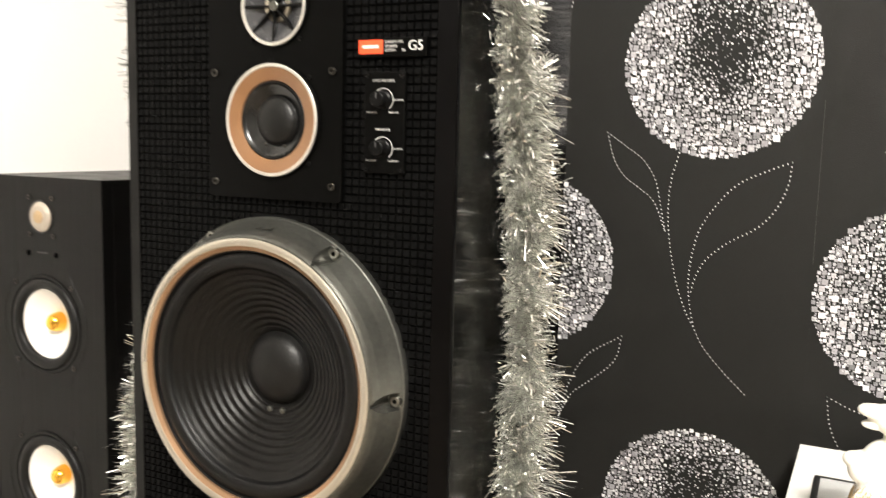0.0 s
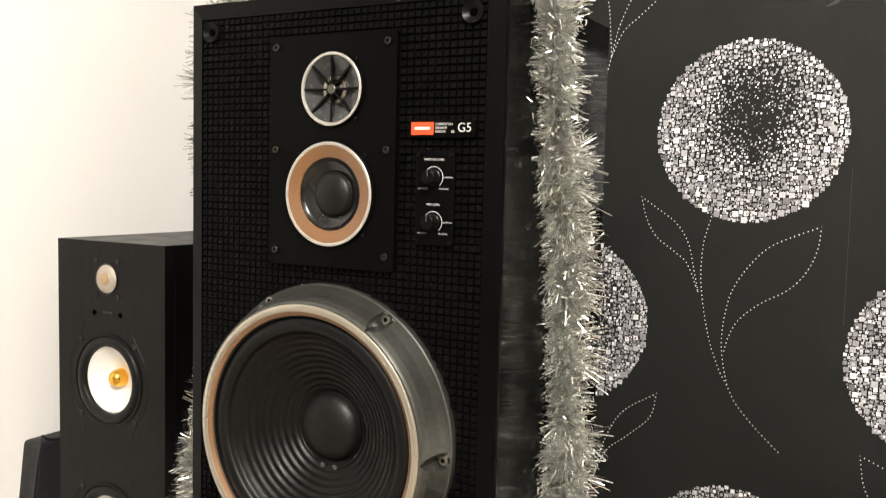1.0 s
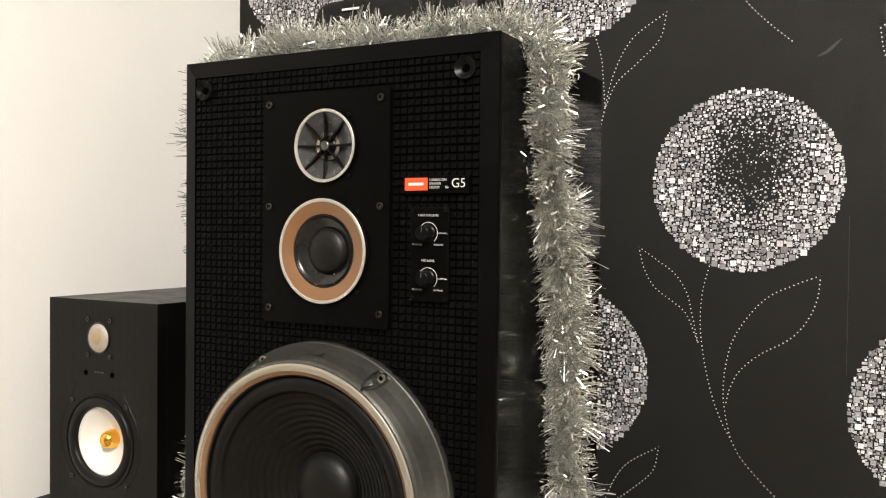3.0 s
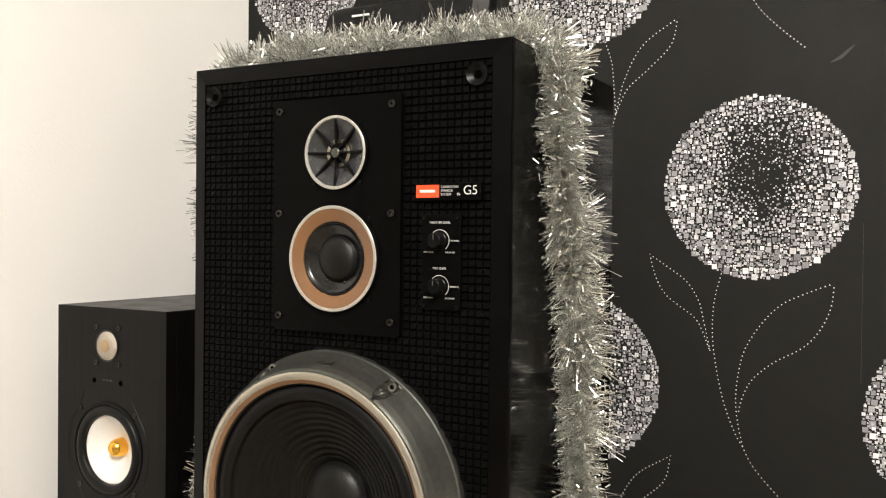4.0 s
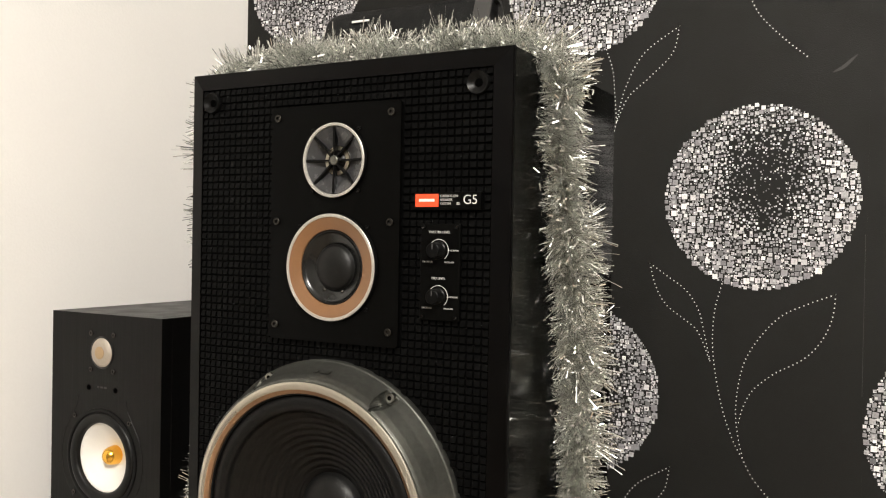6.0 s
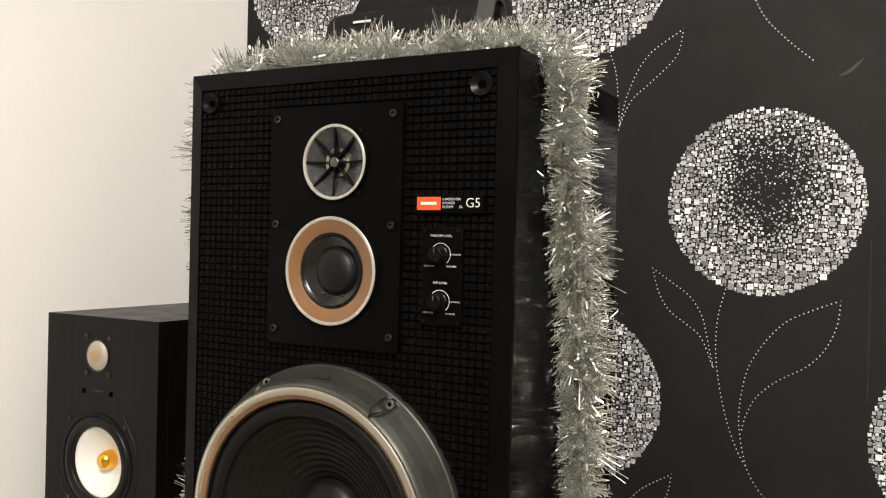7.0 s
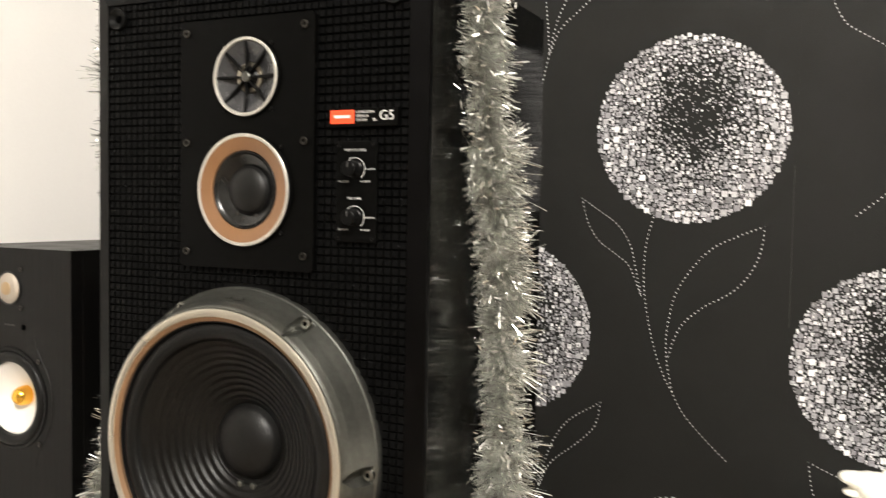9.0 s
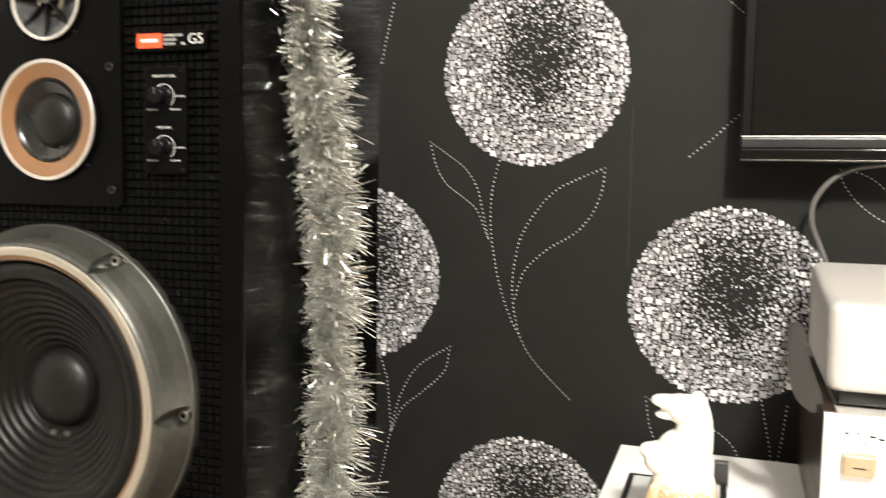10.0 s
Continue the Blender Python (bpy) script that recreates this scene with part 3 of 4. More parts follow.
for a in BOLTS:
    part("bolt", bolt_me, M_BOLT, wf, m=pose(WX + BOLT_R * math.cos(a), YB0 - FLOOR_H, WZ + BOLT_R * math.sin(a)))
for x0, x1 in ((-0.004, 0.001), (0.0035, 0.017)):
    part("embossed_bar", box(x0, x1, -0.0003, 0.0003, -0.0026, 0.0026), M_CAST, wf, m=pose(WX + 0.004, YB0 - 0.0276, WZ + 0.1621, 109.6))

# grille pegs
for x in (-0.1815, 0.1805):
    peg = part("grille_peg", lathe([(0.0127, -0.003), (0.0126, 0.0030), (0.0118, 0.0040), (0.0106, 0.0034), (0.0080, 0.0012), (0.0052, -0.0004), (0.0036, -0.0006), (0.0032, -0.004), (0, -0.004)], (x, 0.0072, 1.0735), 40), M_KNOB, big, "black grille socket", smooth=True)
    # closed black disc over the bore, painted as its shade
    part("hole", lathe([(0.0042, -0.003), (0.0042, 0.0002), (0.0036, 0.0004), (0, 0.0003)], (x, 0.0072, 1.0735), 20), M_HOLE, peg, "black disc painting the shade inside the socket")
part("grille_peg", lathe([(0.0140, 0.0), (0.0138, 0.0042), (0.0112, 0.0046), (0.0098, 0.0010), (0, 0.0004)], (-0.1815, 0.0100, 0.387), 40), M_KNOB, big, "black grille socket", smooth=True)
part("grille_peg", lathe([(0.0140, 0.0), (0.0138, 0.0042), (0.0112, 0.0046), (0.0098, 0.0010), (0, 0.0004)], (0.1805, 0.0100, 0.387), 40), M_KNOB, big, "black grille socket", smooth=True)

# badge
badge = part("badge", box(0.1088, 0.1873, 0.0034, 0.0099, 0.9430, 0.9618, 0.0006), M_PLATE, big, "black badge with a red field and white lettering")
part("red_field", box(0.1104, 0.1381, 0.0026, 0.0036, 0.9462, 0.9597), M_RED, badge, "orange-red field")
part("plain_bar", box(0.1150, 0.1336, 0.0021, 0.0027, 0.9516, 0.9545), M_INK, badge)
for z, words in ((0.9573, "CARBOCON"), (0.9533, "SPEAKER"), (0.9493, "SYSTEM")):
    lettering("lettering", words, 0.0037, 0.1401, z, 0.0030, M_INK, badge, bold=-0.00006)
lettering("lettering", "SS-", 0.0037, 0.1595, 0.9493, 0.0030, M_INK, badge)
lettering("lettering", "G5", 0.0138, 0.1668, 0.9532, 0.0030, M_INK, badge, bold=-0.00012)

# level controls
panel = part("control_panel", box(0.1165, 0.1643, 0.0036, 0.0099, 0.8268, 0.9288, 0.0012), M_PLATE, big, "black panel with two level knobs")
for name, kz in (("TWEETER LEVEL", 0.9008), ("MID LEVEL", 0.8524)):
    kx = 0.1393
    lettering("lettering", name, 0.0036, 0.1396, kz + 0.0188, 0.0032, M_INK, panel, "CENTER", bold=-0.00006)
    lettering("lettering", "NORMAL", 0.0026, 0.1525, kz - 0.0002, 0.0032, M_INK, panel, bold=-0.00005)
    lettering("lettering", "INCREASE", 0.0026, 0.1463, kz - 0.0125, 0.0032, M_INK, panel, bold=-0.00005)
    lettering("lettering", "DECREASE", 0.0026, 0.1323, kz - 0.0125, 0.0032, M_INK, panel, "RIGHT", bold=-0.00005)
    bm = bmesh.new()
    ring = []
    for k in range(33):
        a = radians(140 - 190 * k / 32)
        ring.append([bm.verts.new((kx + r * math.cos(a), 0.0033, kz + r * math.sin(a))) for r in (0.0111, 0.0117)])
    for p, q in zip(ring, ring[1:]):
        bm.faces.new((p[0], p[1], q[1], q[0]))
    part("scale_arc", bm, M_INK, panel)
    part("scale_mark", box(kx + 0.0106, kx + 0.0128, 0.0031, 0.0034, kz - 0.0005, kz), M_INK, panel)
    knob = part("knob", lathe([(0.0094, 0.0), (0.0092, 0.0025), (0.0082, 0.0032), (0.0078, 0.0135), (0.0068, 0.0145), (0.0, 0.0146)], (kx, 0.0036, kz), 40), M_KNOB, panel, smooth=True)
    part("pointer", box(kx - 0.0004, kx + 0.0004, -0.0114, -0.0108, kz + 0.001, kz + 0.0066), M_INKGREY, knob)
for x in (0.1203, 0.1603):
    for z in (0.8308, 0.9250):
        part("screw", small_me, M_KNOB, panel, m=pose(x, 0.0036, z))

# ---- garland of tinsel over the loudspeaker ----
rnd = random.Random(11)


def tinsel(name, ctrl, tufts, reach, label, clear=None):
    """A twisted wire with tufts of flat foil strips; clear: keeps strips out of the cabinet."""
    th = thing(name, ctrl[0], label, "tinsel")
    line = smooth_line(ctrl, 0.004)
    part("wire", tube(line, 0.0016, 6), M_WIRE, th)
    verts, faces = [], []
    n = len(line) - 1

    def wild(spread):
        return Vector((rnd.gauss(0, spread), rnd.gauss(0, spread), rnd.gauss(0, spread)))

    for k in range(tufts):
        f = rnd.random() * n
        i = min(int(f), n - 1)
        d = (line[i + 1] - line[i]).normalized()
        u = d.orthogonal().normalized()
        w = d.cross(u)
        a = f * 0.9 + rnd.choice((0, math.pi)) + rnd.gauss(0, 1.0)
        swell = 1 + 0.13 * math.sin(f * 0.23) + 0.10 * math.sin(f * 0.083 + 1) + 0.10 * math.sin(f * 0.61 + a)
        ray = (math.cos(a) * u + math.sin(a) * w + d * rnd.gauss(0.10, 0.30)).normalized()
        face = ray.cross(wild(1)).normalized()
        bend = wild(0.10) + Vector((0, 0, -0.06))
        if line[i].x > 0.19 and line[i].z > 1.0:
            swell *= 0.82          # pressed where it bends over the corner
        length = reach * swell * rnd.uniform(0.66, 1.10)
        short = rnd.random() < 0.25
        for _ in range(rnd.randint(4, 9)):
            p = line[i].lerp(line[i + 1], min(1, max(0, f - i + rnd.gauss(0, 0.4))))
            out = (ray + wild(0.17)).normalized()
            side = (face + wild(0.22))
            side = (side - out * side.dot(out)).normalized()
            half, twist = rnd.uniform(0.00026, 0.00070), rnd.gauss(0, 0.8)
            ln = length * rnd.uniform(0.8, 1.1)
            if rnd.random() < 0.012:
                ln *= 1.25
            t0 = rnd.choice((0.0, 0.06, 0.14))
            if short:
                out, ln = (out + wild(0.5)).normalized(), ln * 0.55
            m = len(verts)
            for t in (t0, (1 + t0) / 2, 1.0):
                c = p + out * (ln * t) + bend * (ln * t * t)
                tw = side * math.cos(t * twist) + out.cross(side) * math.sin(t * twist)
                if clear:
                    c = clear(c)
                verts += [tuple(c - tw * half), tuple(c + tw * half)]
            faces += [(m, m + 1, m + 3, m + 2), (m + 2, m + 3, m + 5, m + 4)]
    for k in range(tufts * 2):
        f = rnd.random() * n
        i = min(int(f), n - 1)
        d = (line[i + 1] - line[i]).normalized()
        out = wild(1)
        out = (out - d * out.dot(d)).normalized()
        c = line[i].lerp(line[i + 1], f - i) + out * (reach * rnd.uniform(0.12, 0.80))
        along = wild(1).normalized()
        across = along.cross(wild(1)).normalized()
        arm, half, m = rnd.uniform(0.0020, 0.0048), rnd.uniform(0.0005, 0.0010), len(verts)
        if clear:
            c = clear(c)
        verts += [tuple(c + along * (arm * a) + across * (half * b)) for a, b in ((-1, -1), (1, -1), (1, 1), (-1, 1))]
        faces.append((m, m + 1, m + 2, m + 3))
    me = bpy.data.meshes.new("foil")
    me.from_pydata(verts, [], faces)
    me.materials.append(M_TINSEL)
    tagged(part("foil", me, M_TINSEL, th), kind="stuff")
    return th


def keep_off(c):
    c = Vector(c)
    if -HW - 0.002 < c.x < HW + 0.002 and 0.0 < c.y < YB and c.z < Z1 + 0.002:
        dx, dl, dz = HW + 0.002 - c.x, c.x + HW + 0.002, Z1 + 0.002 - c.z
        if dz <= min(dx, dl):
            c.z = Z1 + 0.002 + 0.5 * dz
        elif dx <= dl:
            c.x = HW + 0.002 + 0.5 * dx
        else:
            c.x = -HW - 0.002 - 0.5 * dl
    return c


tinsel("tinsel_garland", [(-0.262, 0.08, 0.36), (-0.252, 0.065, 0.46), (-0.246, 0.075, 0.56), (-0.240, 0.12, 0.66), (-0.237, 0.14, 0.74), (-0.232, 0.095, 0.84), (-0.226, 0.072, 0.92), (-0.225, 0.074, 1.00), (-0.236, 0.08, 1.08), (-0.185, 0.075, 1.122), (-0.09, 0.070, 1.124),
                          (0.02, 0.075, 1.124), (0.12, 0.080, 1.124), (0.202, 0.092, 1.124), (0.236, 0.092, 1.098), (0.239, 0.093, 1.06), (0.239, 0.090, 1.01), (0.240, 0.105, 0.955),
                          (0.241, 0.122, 0.895), (0.241, 0.140, 0.835), (0.241, 0.153, 0.765), (0.241, 0.158, 0.69), (0.242, 0.160, 0.60), (0.242, 0.157, 0.53), (0.242, 0.145, 0.46), (0.243, 0.145, 0.37)],
       5600, 0.0420, "fluffy silver tinsel garland draped over the large loudspeaker", clear=keep_off)

# ---- small portable speaker on top of the large one ----
bar = thing("portable_speaker", (-0.03, 0.21, Z1), "dark grey portable speaker with black mesh front", "speaker")


def bar_profile():
    """The bar's rounded, wedge-like cross-section, as (y, z)."""
    pts = arc(0.178, Z1 + 0.010, 0.010, 180, 270, 5) + arc(0.280, Z1 + 0.010, 0.010, 270, 360, 5)
    return pts + arc(0.2175, 1.2085, 0.0185, 12, 170, 10)


def bar_run(stations):
    """A closed skin through the cross-section, swollen or shrunk at each station: (x, scale)."""
    bm = bmesh.new()
    rings = []
    for x, k in stations:
        rings.append([bm.verts.new((x, 0.215 + (y - 0.215) * k, 1.170 + (z - 1.170) * k)) for y, z in bar_profile()])
    for p, q in zip(rings, rings[1:]):
        for i in range(len(p)):
            bm.faces.new((p[i - 1], p[i], q[i], q[i - 1]))
    bm.faces.new(rings[0])
    bm.faces.new(rings[-1][::-1])
    return bm


part("grille", bar_run([(-0.158, 0.80), (-0.1565, 0.86), (-0.152, 0.925), (-0.145, 0.968), (-0.136, 0.99), (0.0765, 0.99)]), M_GRILLE, bar, "black mesh grille wrapped round the body", smooth=True)
cap = part("end_cap", bar_run([(0.0768, 0.975), (0.0772, 1.0), (0.098, 1.0), (0.1005, 0.985), (0.1005, 0.88), (0.0935, 0.86)]), M_GREY, bar, "dark grey end cap", smooth=True)
part("passive_radiator", bar_run([(0.0936, 0.85), (0.0960, 0.84), (0.0966, 0.70), (0.0945, 0.64), (0.0945, 0.40), (0.0960, 0.36)]), M_BLACK, cap, "black end membrane", smooth=True)
part("plain_bar", box(-0.0140, 0.0140, -0.0006, 0.0006, -0.0015, 0.0015), M_INK, bar, m=pose(-0.094, 0.1947, 1.2075, -15))

# ---- slim floor-standing speaker ----
TX0, TX1, TY0, TY1, TZ1 = -0.5072, -0.2915, 0.035, 0.305, 0.8008
tower = thing("floor_speaker", (-0.398, 0.15, 0), "slim black ash floor speaker with white cones and gold plugs", "loudspeaker")
cabinet(tower, M_ASH, TX0, TX1, TY0 + 0.0182, TY1, 0.0, TZ1)
part("front_board", board(TX0, TX1, 0.0, TZ1, TY0, TY0 + 0.018, [(-0.4038, z, 0.0630) for z in (0.6018, 0.3832, 0.1646)]), M_ASH, tower)
bm = lathe([(0.0225, 0.0), (0.0222, 0.0012), (0.0208, 0.0018), (0.0200, 0.0010)], (-0.4042, TY0, 0.7478), 48)
tw = part("tweeter", bm, M_BLACK, tower, smooth=True)
part("dome", lathe([(0.0204, 0.0008), (0.0190, 0.0024), (0.0120, 0.0046), (0.0, 0.0056)], (-0.4042, TY0, 0.7478), 48), M_TWEET, tw, "pale metal mesh dome", smooth=True)
part("dome_tip", lathe([(0.0088, 0.0046), (0.0086, 0.0055), (0.0060, 0.0061), (0.0, 0.0064)], (-0.4042, TY0, 0.7478), 32), M_TIP, tw, "gold-tinted dome centre", smooth=True)
for dx in (-0.022, 0.0225):
    for dz in (0.0255, -0.0245):
        part("screw", tower_me, M_SCREW, tw, m=pose(-0.4042 + dx, TY0, 0.7478 + dz))
for x in (-0.4305, -0.3775):
    # closed black discs, hole shade put into the colour
    part("grille_hole_disc", lathe([(0.0038, 0.0), (0.0035, 0.0006), (0.0030, 0.0003), (0.0, 0.0002)], (x, TY0, 0.6977), 20), M_HOLE, tower)
for x, w in ((-0.413, 0.004), (-0.407, 0.005), (-0.400, 0.006)):
    part("plain_bar", box(x, x + w, TY0 - 0.0004, TY0, 0.6985, 0.7008), M_INKFAINT, tower)
for cz in (0.6018, 0.3832, 0.1646):
    cx = -0.4038
    dr = part("bass_driver", lathe([(0.0690, 0.0), (0.0688, 0.0010), (0.0672, 0.0014), (0.0644, 0.0012), (0.0634, 0.0004)], (cx, TY0, cz), 80), M_KNOB, tower, "black driver flange", smooth=True)
    part("surround", lathe([(0.0636, 0.0004)] + [(0.0556 + 0.0072 * math.cos(radians(a)), -0.0014 + 0.0046 * math.sin(radians(a))) for a in range(6, 181, 14)] + [(0.0480, -0.0052)], (cx, TY0, cz), 80), M_RUBBER, dr, smooth=True)
    part("cone", lathe([(0.0482, -0.0048), (0.0466, -0.0044), (0.0455, -0.0046)] + [(0.0455 - 0.0337 * t, -0.0046 - 0.0216 * t ** 0.9) for t in (k / 14 for k in range(1, 15))], (cx, TY0, cz), 80), M_WHITECONE, dr, "satin white metal cone", smooth=True)
    part("phase_plug", lathe([(0.0136, -0.0300), (0.0134, -0.0225), (0.0126, -0.0155), (0.0106, -0.0105), (0.0072, -0.0070), (0.0034, -0.0055), (0, -0.0051)], (cx, TY0, cz), 40), M_GOLD, dr, "polished gold phase plug", smooth=True)
    for a in (45, 135, 225, 315):
        part("screw", tower_me, M_SCREW, dr, m=pose(cx + 0.0765 * math.cos(radians(a)), TY0, cz + 0.0765 * math.sin(radians(a))))
    for way, turn in ((-1, 1), (1, 1), (-1, -1), (1, -1)):
        path = [(way * 0.0800 * math.cos(radians(a)), turn * 0.0800 * math.sin(radians(a))) for a in range(0, 41, 5)]
        path += [(way * 0.0560, turn * 0.0600), (way * 0.0500, turn * 0.0705), (way * 0.0475, turn * 0.0840)]
        part("groove", tube([(cx + x, TY0, cz + z) for x, z in path], 0.0005, 6), M_ASH, dr)

# black flat case between the floor speaker and the white wall
case = thing("flat_case", (-0.607, 0.19, 0), "black nylon flat case standing against the white wall", "case")
bm = box(-0.626, -0.587, 0.058, 0.38, 0.0, 0.473, 0.007, 3)
for v in bm.verts:
    v.co.y += (v.co.z - 0.473) * 0.12 if v.co.y < 0.2 else 0
part("body", bm, M_FABRIC, case)
part("piping", tube(smooth_line([(-0.588, 0.006, 0.02), (-0.588, 0.032, 0.24), (-0.588, 0.061, 0.466), (-0.588, 0.10, 0.472), (-0.588, 0.36, 0.472)], 0.01), 0.0022, 6), M_FABRIC, case)

# ---- white television bench and what stands on it ----
bench = thing("television_bench", (1.2, 0.25, 0), "white laminate television bench", "bench")
part("top", box(0.519, 1.95, -0.02, 0.528, 0.425, 0.45, 0.0012, 2), M_TABLE, bench)
for x in (0.537, 1.22, 1.90):
    part("side_panel", box(x, x + 0.022, 0.0, 0.515, 0.0, 0.4245, 0.001), M_TABLE, bench)
part("back_panel", box(0.560, 1.899, 0.503, 0.513, 0.03, 0.4245), M_TABLE, bench)

amp = thing("amplifier", (0.95, 0.385, 0.45), "cream-fronted amplifier with dark wooden sides", "amplifier")
AX, AY, AZ = 0.7522, 0.237, 0.5970
part("side", box(AX, AX + 0.014, AY + 0.004, 0.519, 0.456, AZ, 0.0015), M_WOOD, amp, "dark rosewood side")
part("side", box(AX + 0.416, AX + 0.43, AY + 0.004, 0.519, 0.456, AZ, 0.0015), M_WOOD, amp, "dark rosewood side")
part("case", box(AX + 0.0145, AX + 0.4155, AY + 0.010, 0.517, 0.458, AZ - 0.003, 0.001), M_SILVER, amp)
fp = part("front_panel", box(AX + 0.001, AX + 0.429, AY - 0.002, AY + 0.0038, 0.457, AZ - 0.001, 0.001), M_CREAM, amp, "cream front panel")
part("button", box(0.7711, 0.8022, AY - 0.012, AY - 0.0021, 0.5364, 0.5586, 0.0022, 2), M_BEIGE, fp, "champagne rectangular button")
part("button", box(0.8446, 0.8751, AY - 0.012, AY - 0.0021, 0.5352, 0.5564, 0.0022, 2), M_BEIGE, fp, "champagne rectangular button")
part("mark", box(0.7806, 0.7926, AY - 0.0126, AY - 0.0119, 0.5453, 0.5463), M_KNOB, fp)
for x, w, z in ((0.7726, 0.004, 0.577), (0.7841, 0.0025, 0.5775), (0.7956, 0.006, 0.5755), (0.8036, 0.006, 0.5735), (0.7906, 0.002, 0.5675), (0.815, 0.01, 0.58)):
    part("plain_bar", box(x, x + w, AY - 0.0026, AY - 0.0021, z, z + 0.0018), M_KNOB, fp)
for x in (AX + 0.03, AX + 0.39):
    for y in (0.27, 0.49):
        part("foot", box(x - 0.012, x + 0.012, y - 0.012, y + 0.012, 0.4502, 0.4575, 0.002), M_BLACK, amp)

unit = thing("silver_box", (0.86, 0.385, AZ), "rounded silver box standing on the amplifier", "electronics")
bm = bmesh.new()
bx0, bx1, by0, by1 = 0.7558, 0.978, 0.262, 0.512
layers = [(0.6130, 0.006), (0.6145, 0.003), (0.6185, 0.0008), (0.626, 0.0), (0.7000, 0.0), (0.7040, 0.0008), (0.7072, 0.0028), (0.7095, 0.006), (0.7105, 0.012)]
prev = None
for z, inset in layers:
    pts = []
    r = 0.017
    for cx, cy, a in ((bx1 - r, by0 + r, -90), (bx1 - r, by1 - r, 0), (bx0 + r, by1 - r, 90), (bx0 + r, by0 + r, 180)):
        pts += arc(cx, cy, r - inset * 0.9, a, a + 90, 8)
    ring = [bm.verts.new((x, y, z + (0.0230 * (y - by0) / (by1 - by0) - 0.0070 if z > 0.69 else 0))) for x, y in pts]
    if prev:
        for k in range(len(ring)):
            bm.faces.new((prev[k], prev[(k + 1) % len(ring)], ring[(k + 1) % len(ring)], ring[k]))
    else:
        bm.faces.new(ring[::-1])
    prev = ring
bm.faces.new(prev)
part("case", bm, M_SILVER, unit, "rounded silver case", smooth=True)
part("base", box(bx0 + 0.012, bx1 - 0.012, by0 + 0.012, by1 - 0.012, AZ + 0.0002, 0.6135, 0.003), M_BLACK, unit, "black base")

# grey shell beside the box, hung over the amplifier's edge
shell = thing("grey_holder", (0.75, 0.276, AZ), "grey plastic holder standing on the amplifier", "holder")
bm = bmesh.new()
edge = smooth_line([(0.7420, 0, 0.5875), (0.7265, 0, 0.6020), (0.7195, 0, 0.6320), (0.7180, 0, 0.6720), (0.7205, 0, 0.6785), (0.7300, 0, 0.6785), (0.7335, 0, 0.6700), (0.7397, 0, 0.6400), (0.7535, 0, 0.6050)], 0.004)
edge = [(p.x, p.z) for p in edge] + [(0.7540, AZ + 0.0004), (0.7476, AZ + 0.0004), (0.7474, 0.5885)]
low = [bm.verts.new((x, 0.284, z)) for x, z in edge]
top = [bm.verts.new((x + 0.0008, 0.266, z)) for x, z in edge]
bm.faces.new(low)
bm.faces.new(top[::-1])
for k in range(len(edge)):
    bm.faces.new((low[k - 1], low[k], top[k], top[k - 1]))
bmesh.ops.recalc_face_normals(bm, faces=bm.faces)
part("shell", bm, M_SMOKE, shell)

tv = thing("television", (1.2, 0.55, 0.85), "black flat television hung on the papered wall", "television")
part("case", box(0.6620, 1.78, 0.503, 0.545, 0.8525, 1.50, 0.002, 2), M_KNOB, tv)
part("screen", box(0.675, 1.77, 0.4995, 0.5032, 0.889, 1.490, 0.0008), M_GLASS, tv, "black glossy screen")
part("lower_trim", box(0.6625, 1.78, 0.496, 0.5028, 0.8565, 0.8700, 0.0020, 3), M_GLASS, tv, "gloss black lower strip")
part("lower_trim", box(0.6625, 1.78, 0.4965, 0.5028, 0.8703, 0.8838, 0.0020, 3), M_BLACK, tv, "satin black lower strip")
part("trim_line", box(0.6628, 1.78, 0.4965, 0.5000, 0.8842, 0.8862, 0.0006), M_ALU, tv, "thin silver line")
part("trim_line", box(0.6628, 1.78, 0.4975, 0.5024, 0.8538, 0.8558, 0.0006), M_SCREW, tv, "thin silver line")
part("bracket", box(1.0, 1.4, 0.546, 0.5735, 1.0, 1.35), M_BLACK, tv)

cable = thing("cable", (0.77, 0.5, 0.72), "grey cable hanging behind the silver box", "cable")
part("strand", tube(smooth_line([(0.784, 0.52, 0.700), (0.766, 0.525, 0.745), (0.755, 0.525, 0.775), (0.758, 0.525, 0.805), (0.778, 0.525, 0.832), (0.806, 0.530, 0.846), (0.846, 0.54, 0.852)], 0.004), 0.0034, 8), M_CABLE, cable, smooth=True)

# tablet and figurine
tab = thing("tablet", (0.60, 0.35, 0.45), "black-edged tablet lying on the white bench", "tablet")
part("body", box(0.5455, 0.664, 0.190, 0.392, 0.4502, 0.4580, 0.003, 2), M_BLACK, tab)
part("screen", box(0.5535, 0.656, 0.204, 0.380, 0.4578, 0.4586), M_PALE, tab, "pale glossy screen")

part("holder", box(0.6480, 0.6650, 0.3935, 0.4050, 0.4502, 0.4830, 0.002, 2), M_GREY, tab, "grey plastic holder")

bm = bmesh.new()


def blob(cx, cy, cz, rx, ry, rz, tilt=0.0):
    m = pose(cx - 0.001, cy, cz - 0.002, 0, tilt, 0) @ Matrix.Diagonal((rx, ry, rz, 1))
    bmesh.ops.create_uvsphere(bm, u_segments=28, v_segments=18, radius=1, matrix=m)


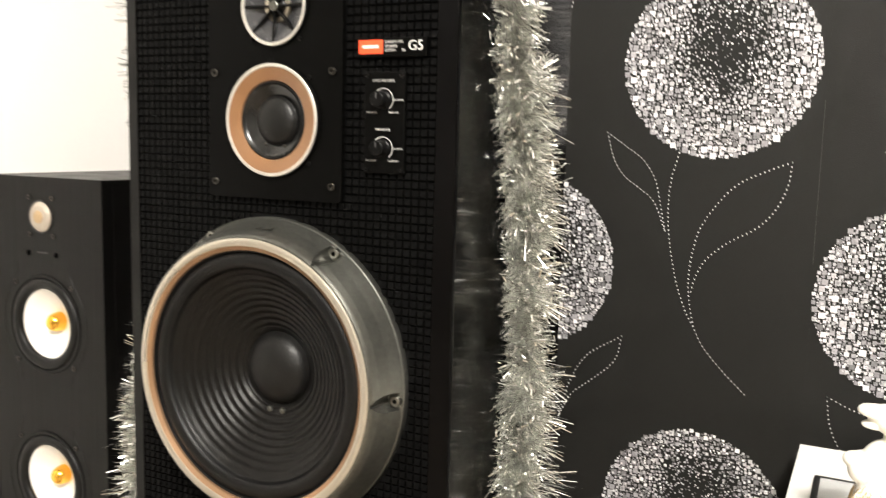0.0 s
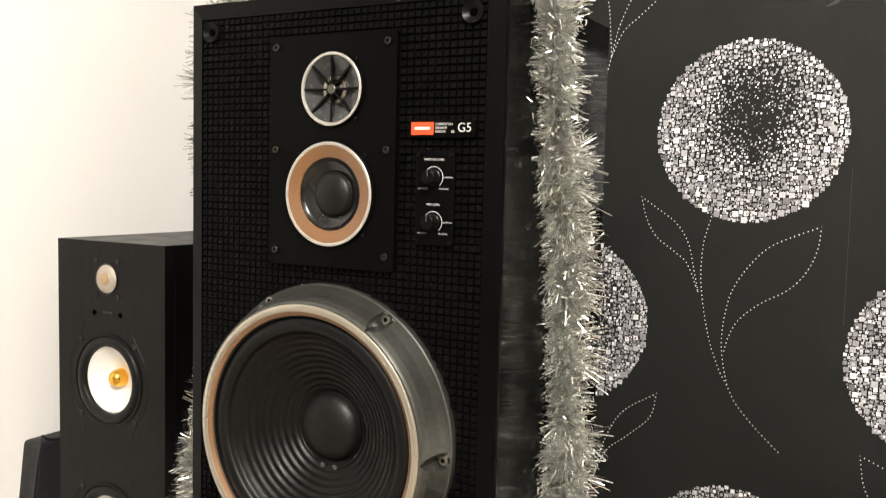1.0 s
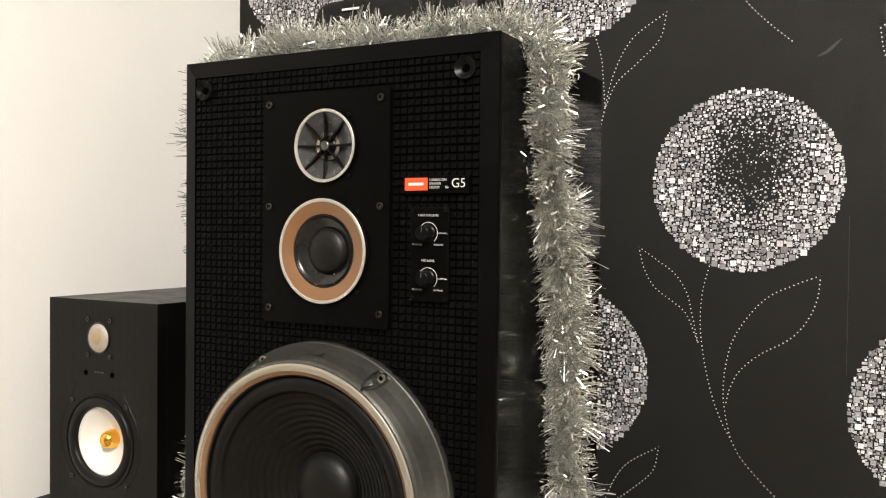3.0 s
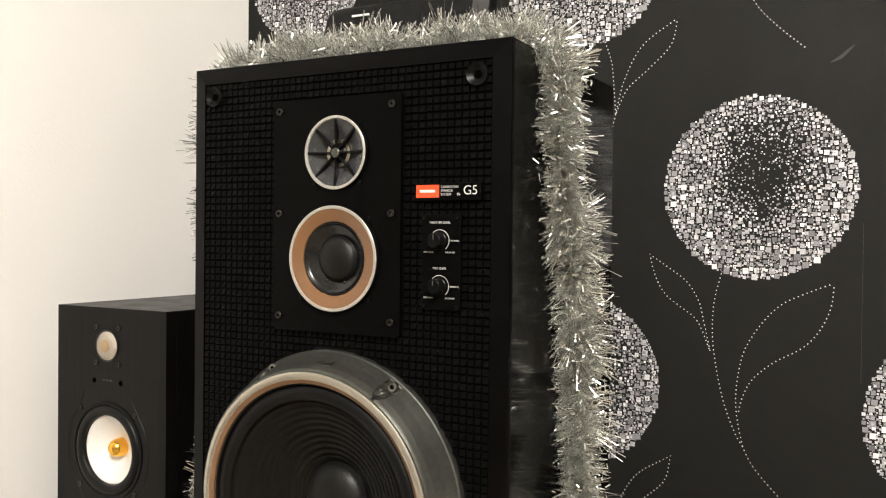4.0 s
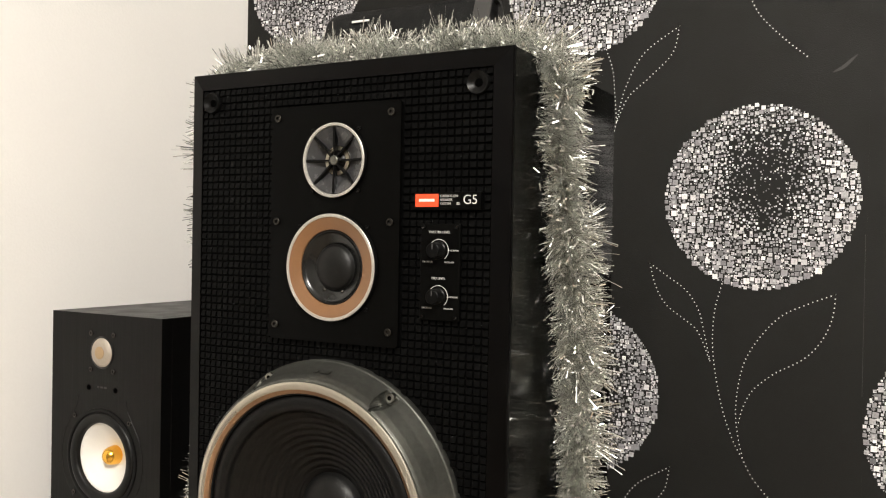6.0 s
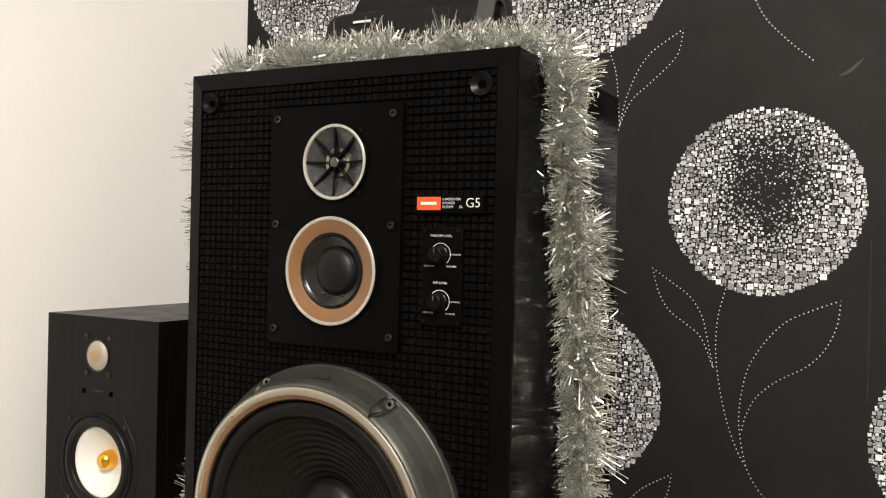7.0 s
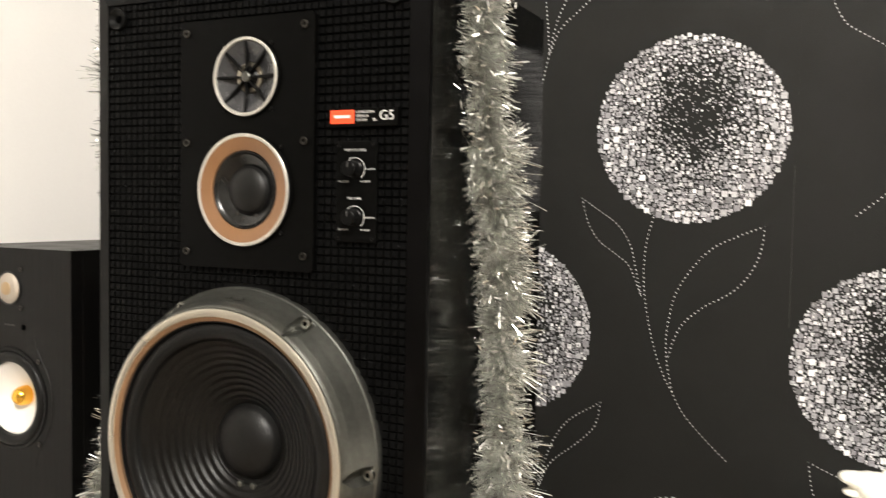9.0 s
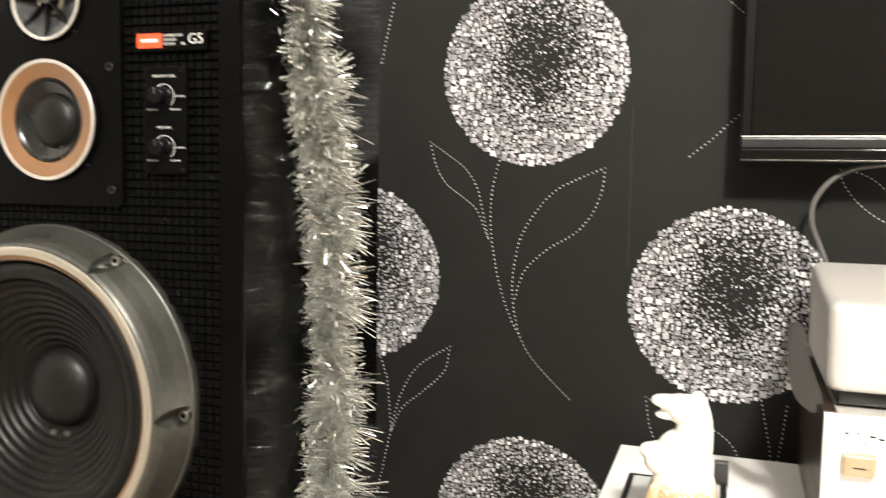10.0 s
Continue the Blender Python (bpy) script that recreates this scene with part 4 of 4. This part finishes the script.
for spec in ((0.6235, 0.165, 0.606, 0.0205, 0.020, 0.0155), (0.6060, 0.165, 0.6125, 0.0135, 0.015, 0.0074), (0.6165, 0.165, 0.6150, 0.0120, 0.015, 0.0062), (0.6060, 0.165, 0.5995, 0.0135, 0.012, 0.0042), (0.6370, 0.152, 0.6185, 0.0064, 0.005, 0.0062),
             (0.6330, 0.180, 0.6170, 0.0060, 0.005, 0.0055), (0.6290, 0.165, 0.583, 0.0160, 0.019, 0.033), (0.6170, 0.165, 0.556, 0.0240, 0.027, 0.030), (0.5900, 0.165, 0.562, 0.0110, 0.013, 0.0080),
             (0.6000, 0.165, 0.553, 0.0160, 0.020, 0.0150), (0.6230, 0.165, 0.518, 0.0325, 0.033, 0.050), (0.6340, 0.165, 0.486, 0.0330, 0.040, 0.0330), (0.598, 0.150, 0.494, 0.013, 0.012, 0.042),
             (0.598, 0.182, 0.494, 0.013, 0.012, 0.042), (0.588, 0.150, 0.4625, 0.019, 0.013, 0.0085), (0.588, 0.182, 0.4625, 0.019, 0.013, 0.0085),
             (0.6035, 0.165, 0.562, 0.021, 0.016, 0.0105), (0.6005, 0.165, 0.6135, 0.0120, 0.014, 0.0060), (0.6370, 0.165, 0.577, 0.0125, 0.017, 0.042)):
    blob(*spec)
tagged(part("dog_figurine", bm, M_PORCELAIN, smooth=True), "white and tan glazed seated dog figurine on the bench", "figurine")
bpy.data.objects["dog_figurine"].modifiers.new("weld", "REMESH").voxel_size = 0.0017
bpy.data.objects["dog_figurine"].modifiers["weld"].use_smooth_shade = True

# ---- waffled baffle blocks, last ----
PITCH = 0.0086
block_bm = bmesh.new()
h, t = PITCH * 0.482, PITCH * 0.36
vs = [block_bm.verts.new(p) for p in ((-h, 0, -h), (h, 0, -h), (h, 0, h), (-h, 0, h), (-t, -0.0030, -t), (t, -0.0030, -t), (t, -0.0018, t), (-t, -0.0018, t))]
for f in ((4, 5, 6, 7), (0, 1, 5, 4), (1, 2, 6, 5), (2, 3, 7, 6), (3, 0, 4, 7)):
    block_bm.faces.new([vs[i] for i in f])
bmesh.ops.recalc_face_normals(block_bm, faces=block_bm.faces)
block_me = bpy.data.meshes.new("block")
block_bm.to_mesh(block_me)
block_me.materials.append(M_BLOCK)
co = [tuple(v.co) for v in block_me.vertices]
fa = [tuple(p.vertices) for p in block_me.polygons]
verts, faces, single = [], [], 0
nx, nz = int(2 * IW / PITCH), int((ITOP - IBOT) / PITCH)
for j in range(nz):
    for i in range(nx):
        x = -IW + (i + 0.5) * 2 * IW / nx
        z = ITOP - (j + 0.5) * (ITOP - IBOT) / nz
        if PX0 + 0.004 < x < PX1 - 0.004 and PZ0 + 0.004 < z < PZ1 - 0.004:
            continue
        if math.hypot(x - WX, z - WZ) < 0.1725 or (0.113 < x < 0.183 and 0.947 < z < 0.958) or (0.121 < x < 0.160 and 0.832 < z < 0.924):
            continue
        if min(math.hypot(x + 0.1815, z - 1.0735), math.hypot(x - 0.1805, z - 1.0735)) < 0.0070:
            continue
        if x > 0.095 and z > 0.80 and single < 290:
            single += 1
            part("block", block_me, M_BLOCK, baffle, m=pose(x, 0.0100, z))
        else:
            n = len(verts)
            ta, tb = rnd.gauss(0, 0.05), rnd.gauss(0, 0.05)
            verts += [(x + a, 0.0100 + b + (a * ta + c * tb if b < 0 else 0), z + c) for a, b, c in co]
            faces += [tuple(n + k for k in f) for f in fa]
me = bpy.data.meshes.new("waffle_relief")
me.from_pydata(verts, [], faces)
me.materials.append(M_BLOCK)
tagged(part("waffle_relief", me, M_BLOCK, baffle), kind="stuff")

# specks of dust caught on the baffle
bm = bmesh.new()
for _ in range(90):
    x, z, r = rnd.uniform(-IW + 0.004, IW - 0.004), rnd.uniform(0.62, ITOP - 0.004), rnd.uniform(0.00018, 0.00042)
    if math.hypot(x - WX, z - WZ) > 0.18 and not (PX0 < x < PX1 and PZ0 < z < PZ1):
        bmesh.ops.create_icosphere(bm, subdivisions=1, radius=r, matrix=Matrix.Translation((x, 0.0072, z)))
tagged(part("dust", bm, M_DUST, baffle, "pale specks of dust"), kind="stuff")
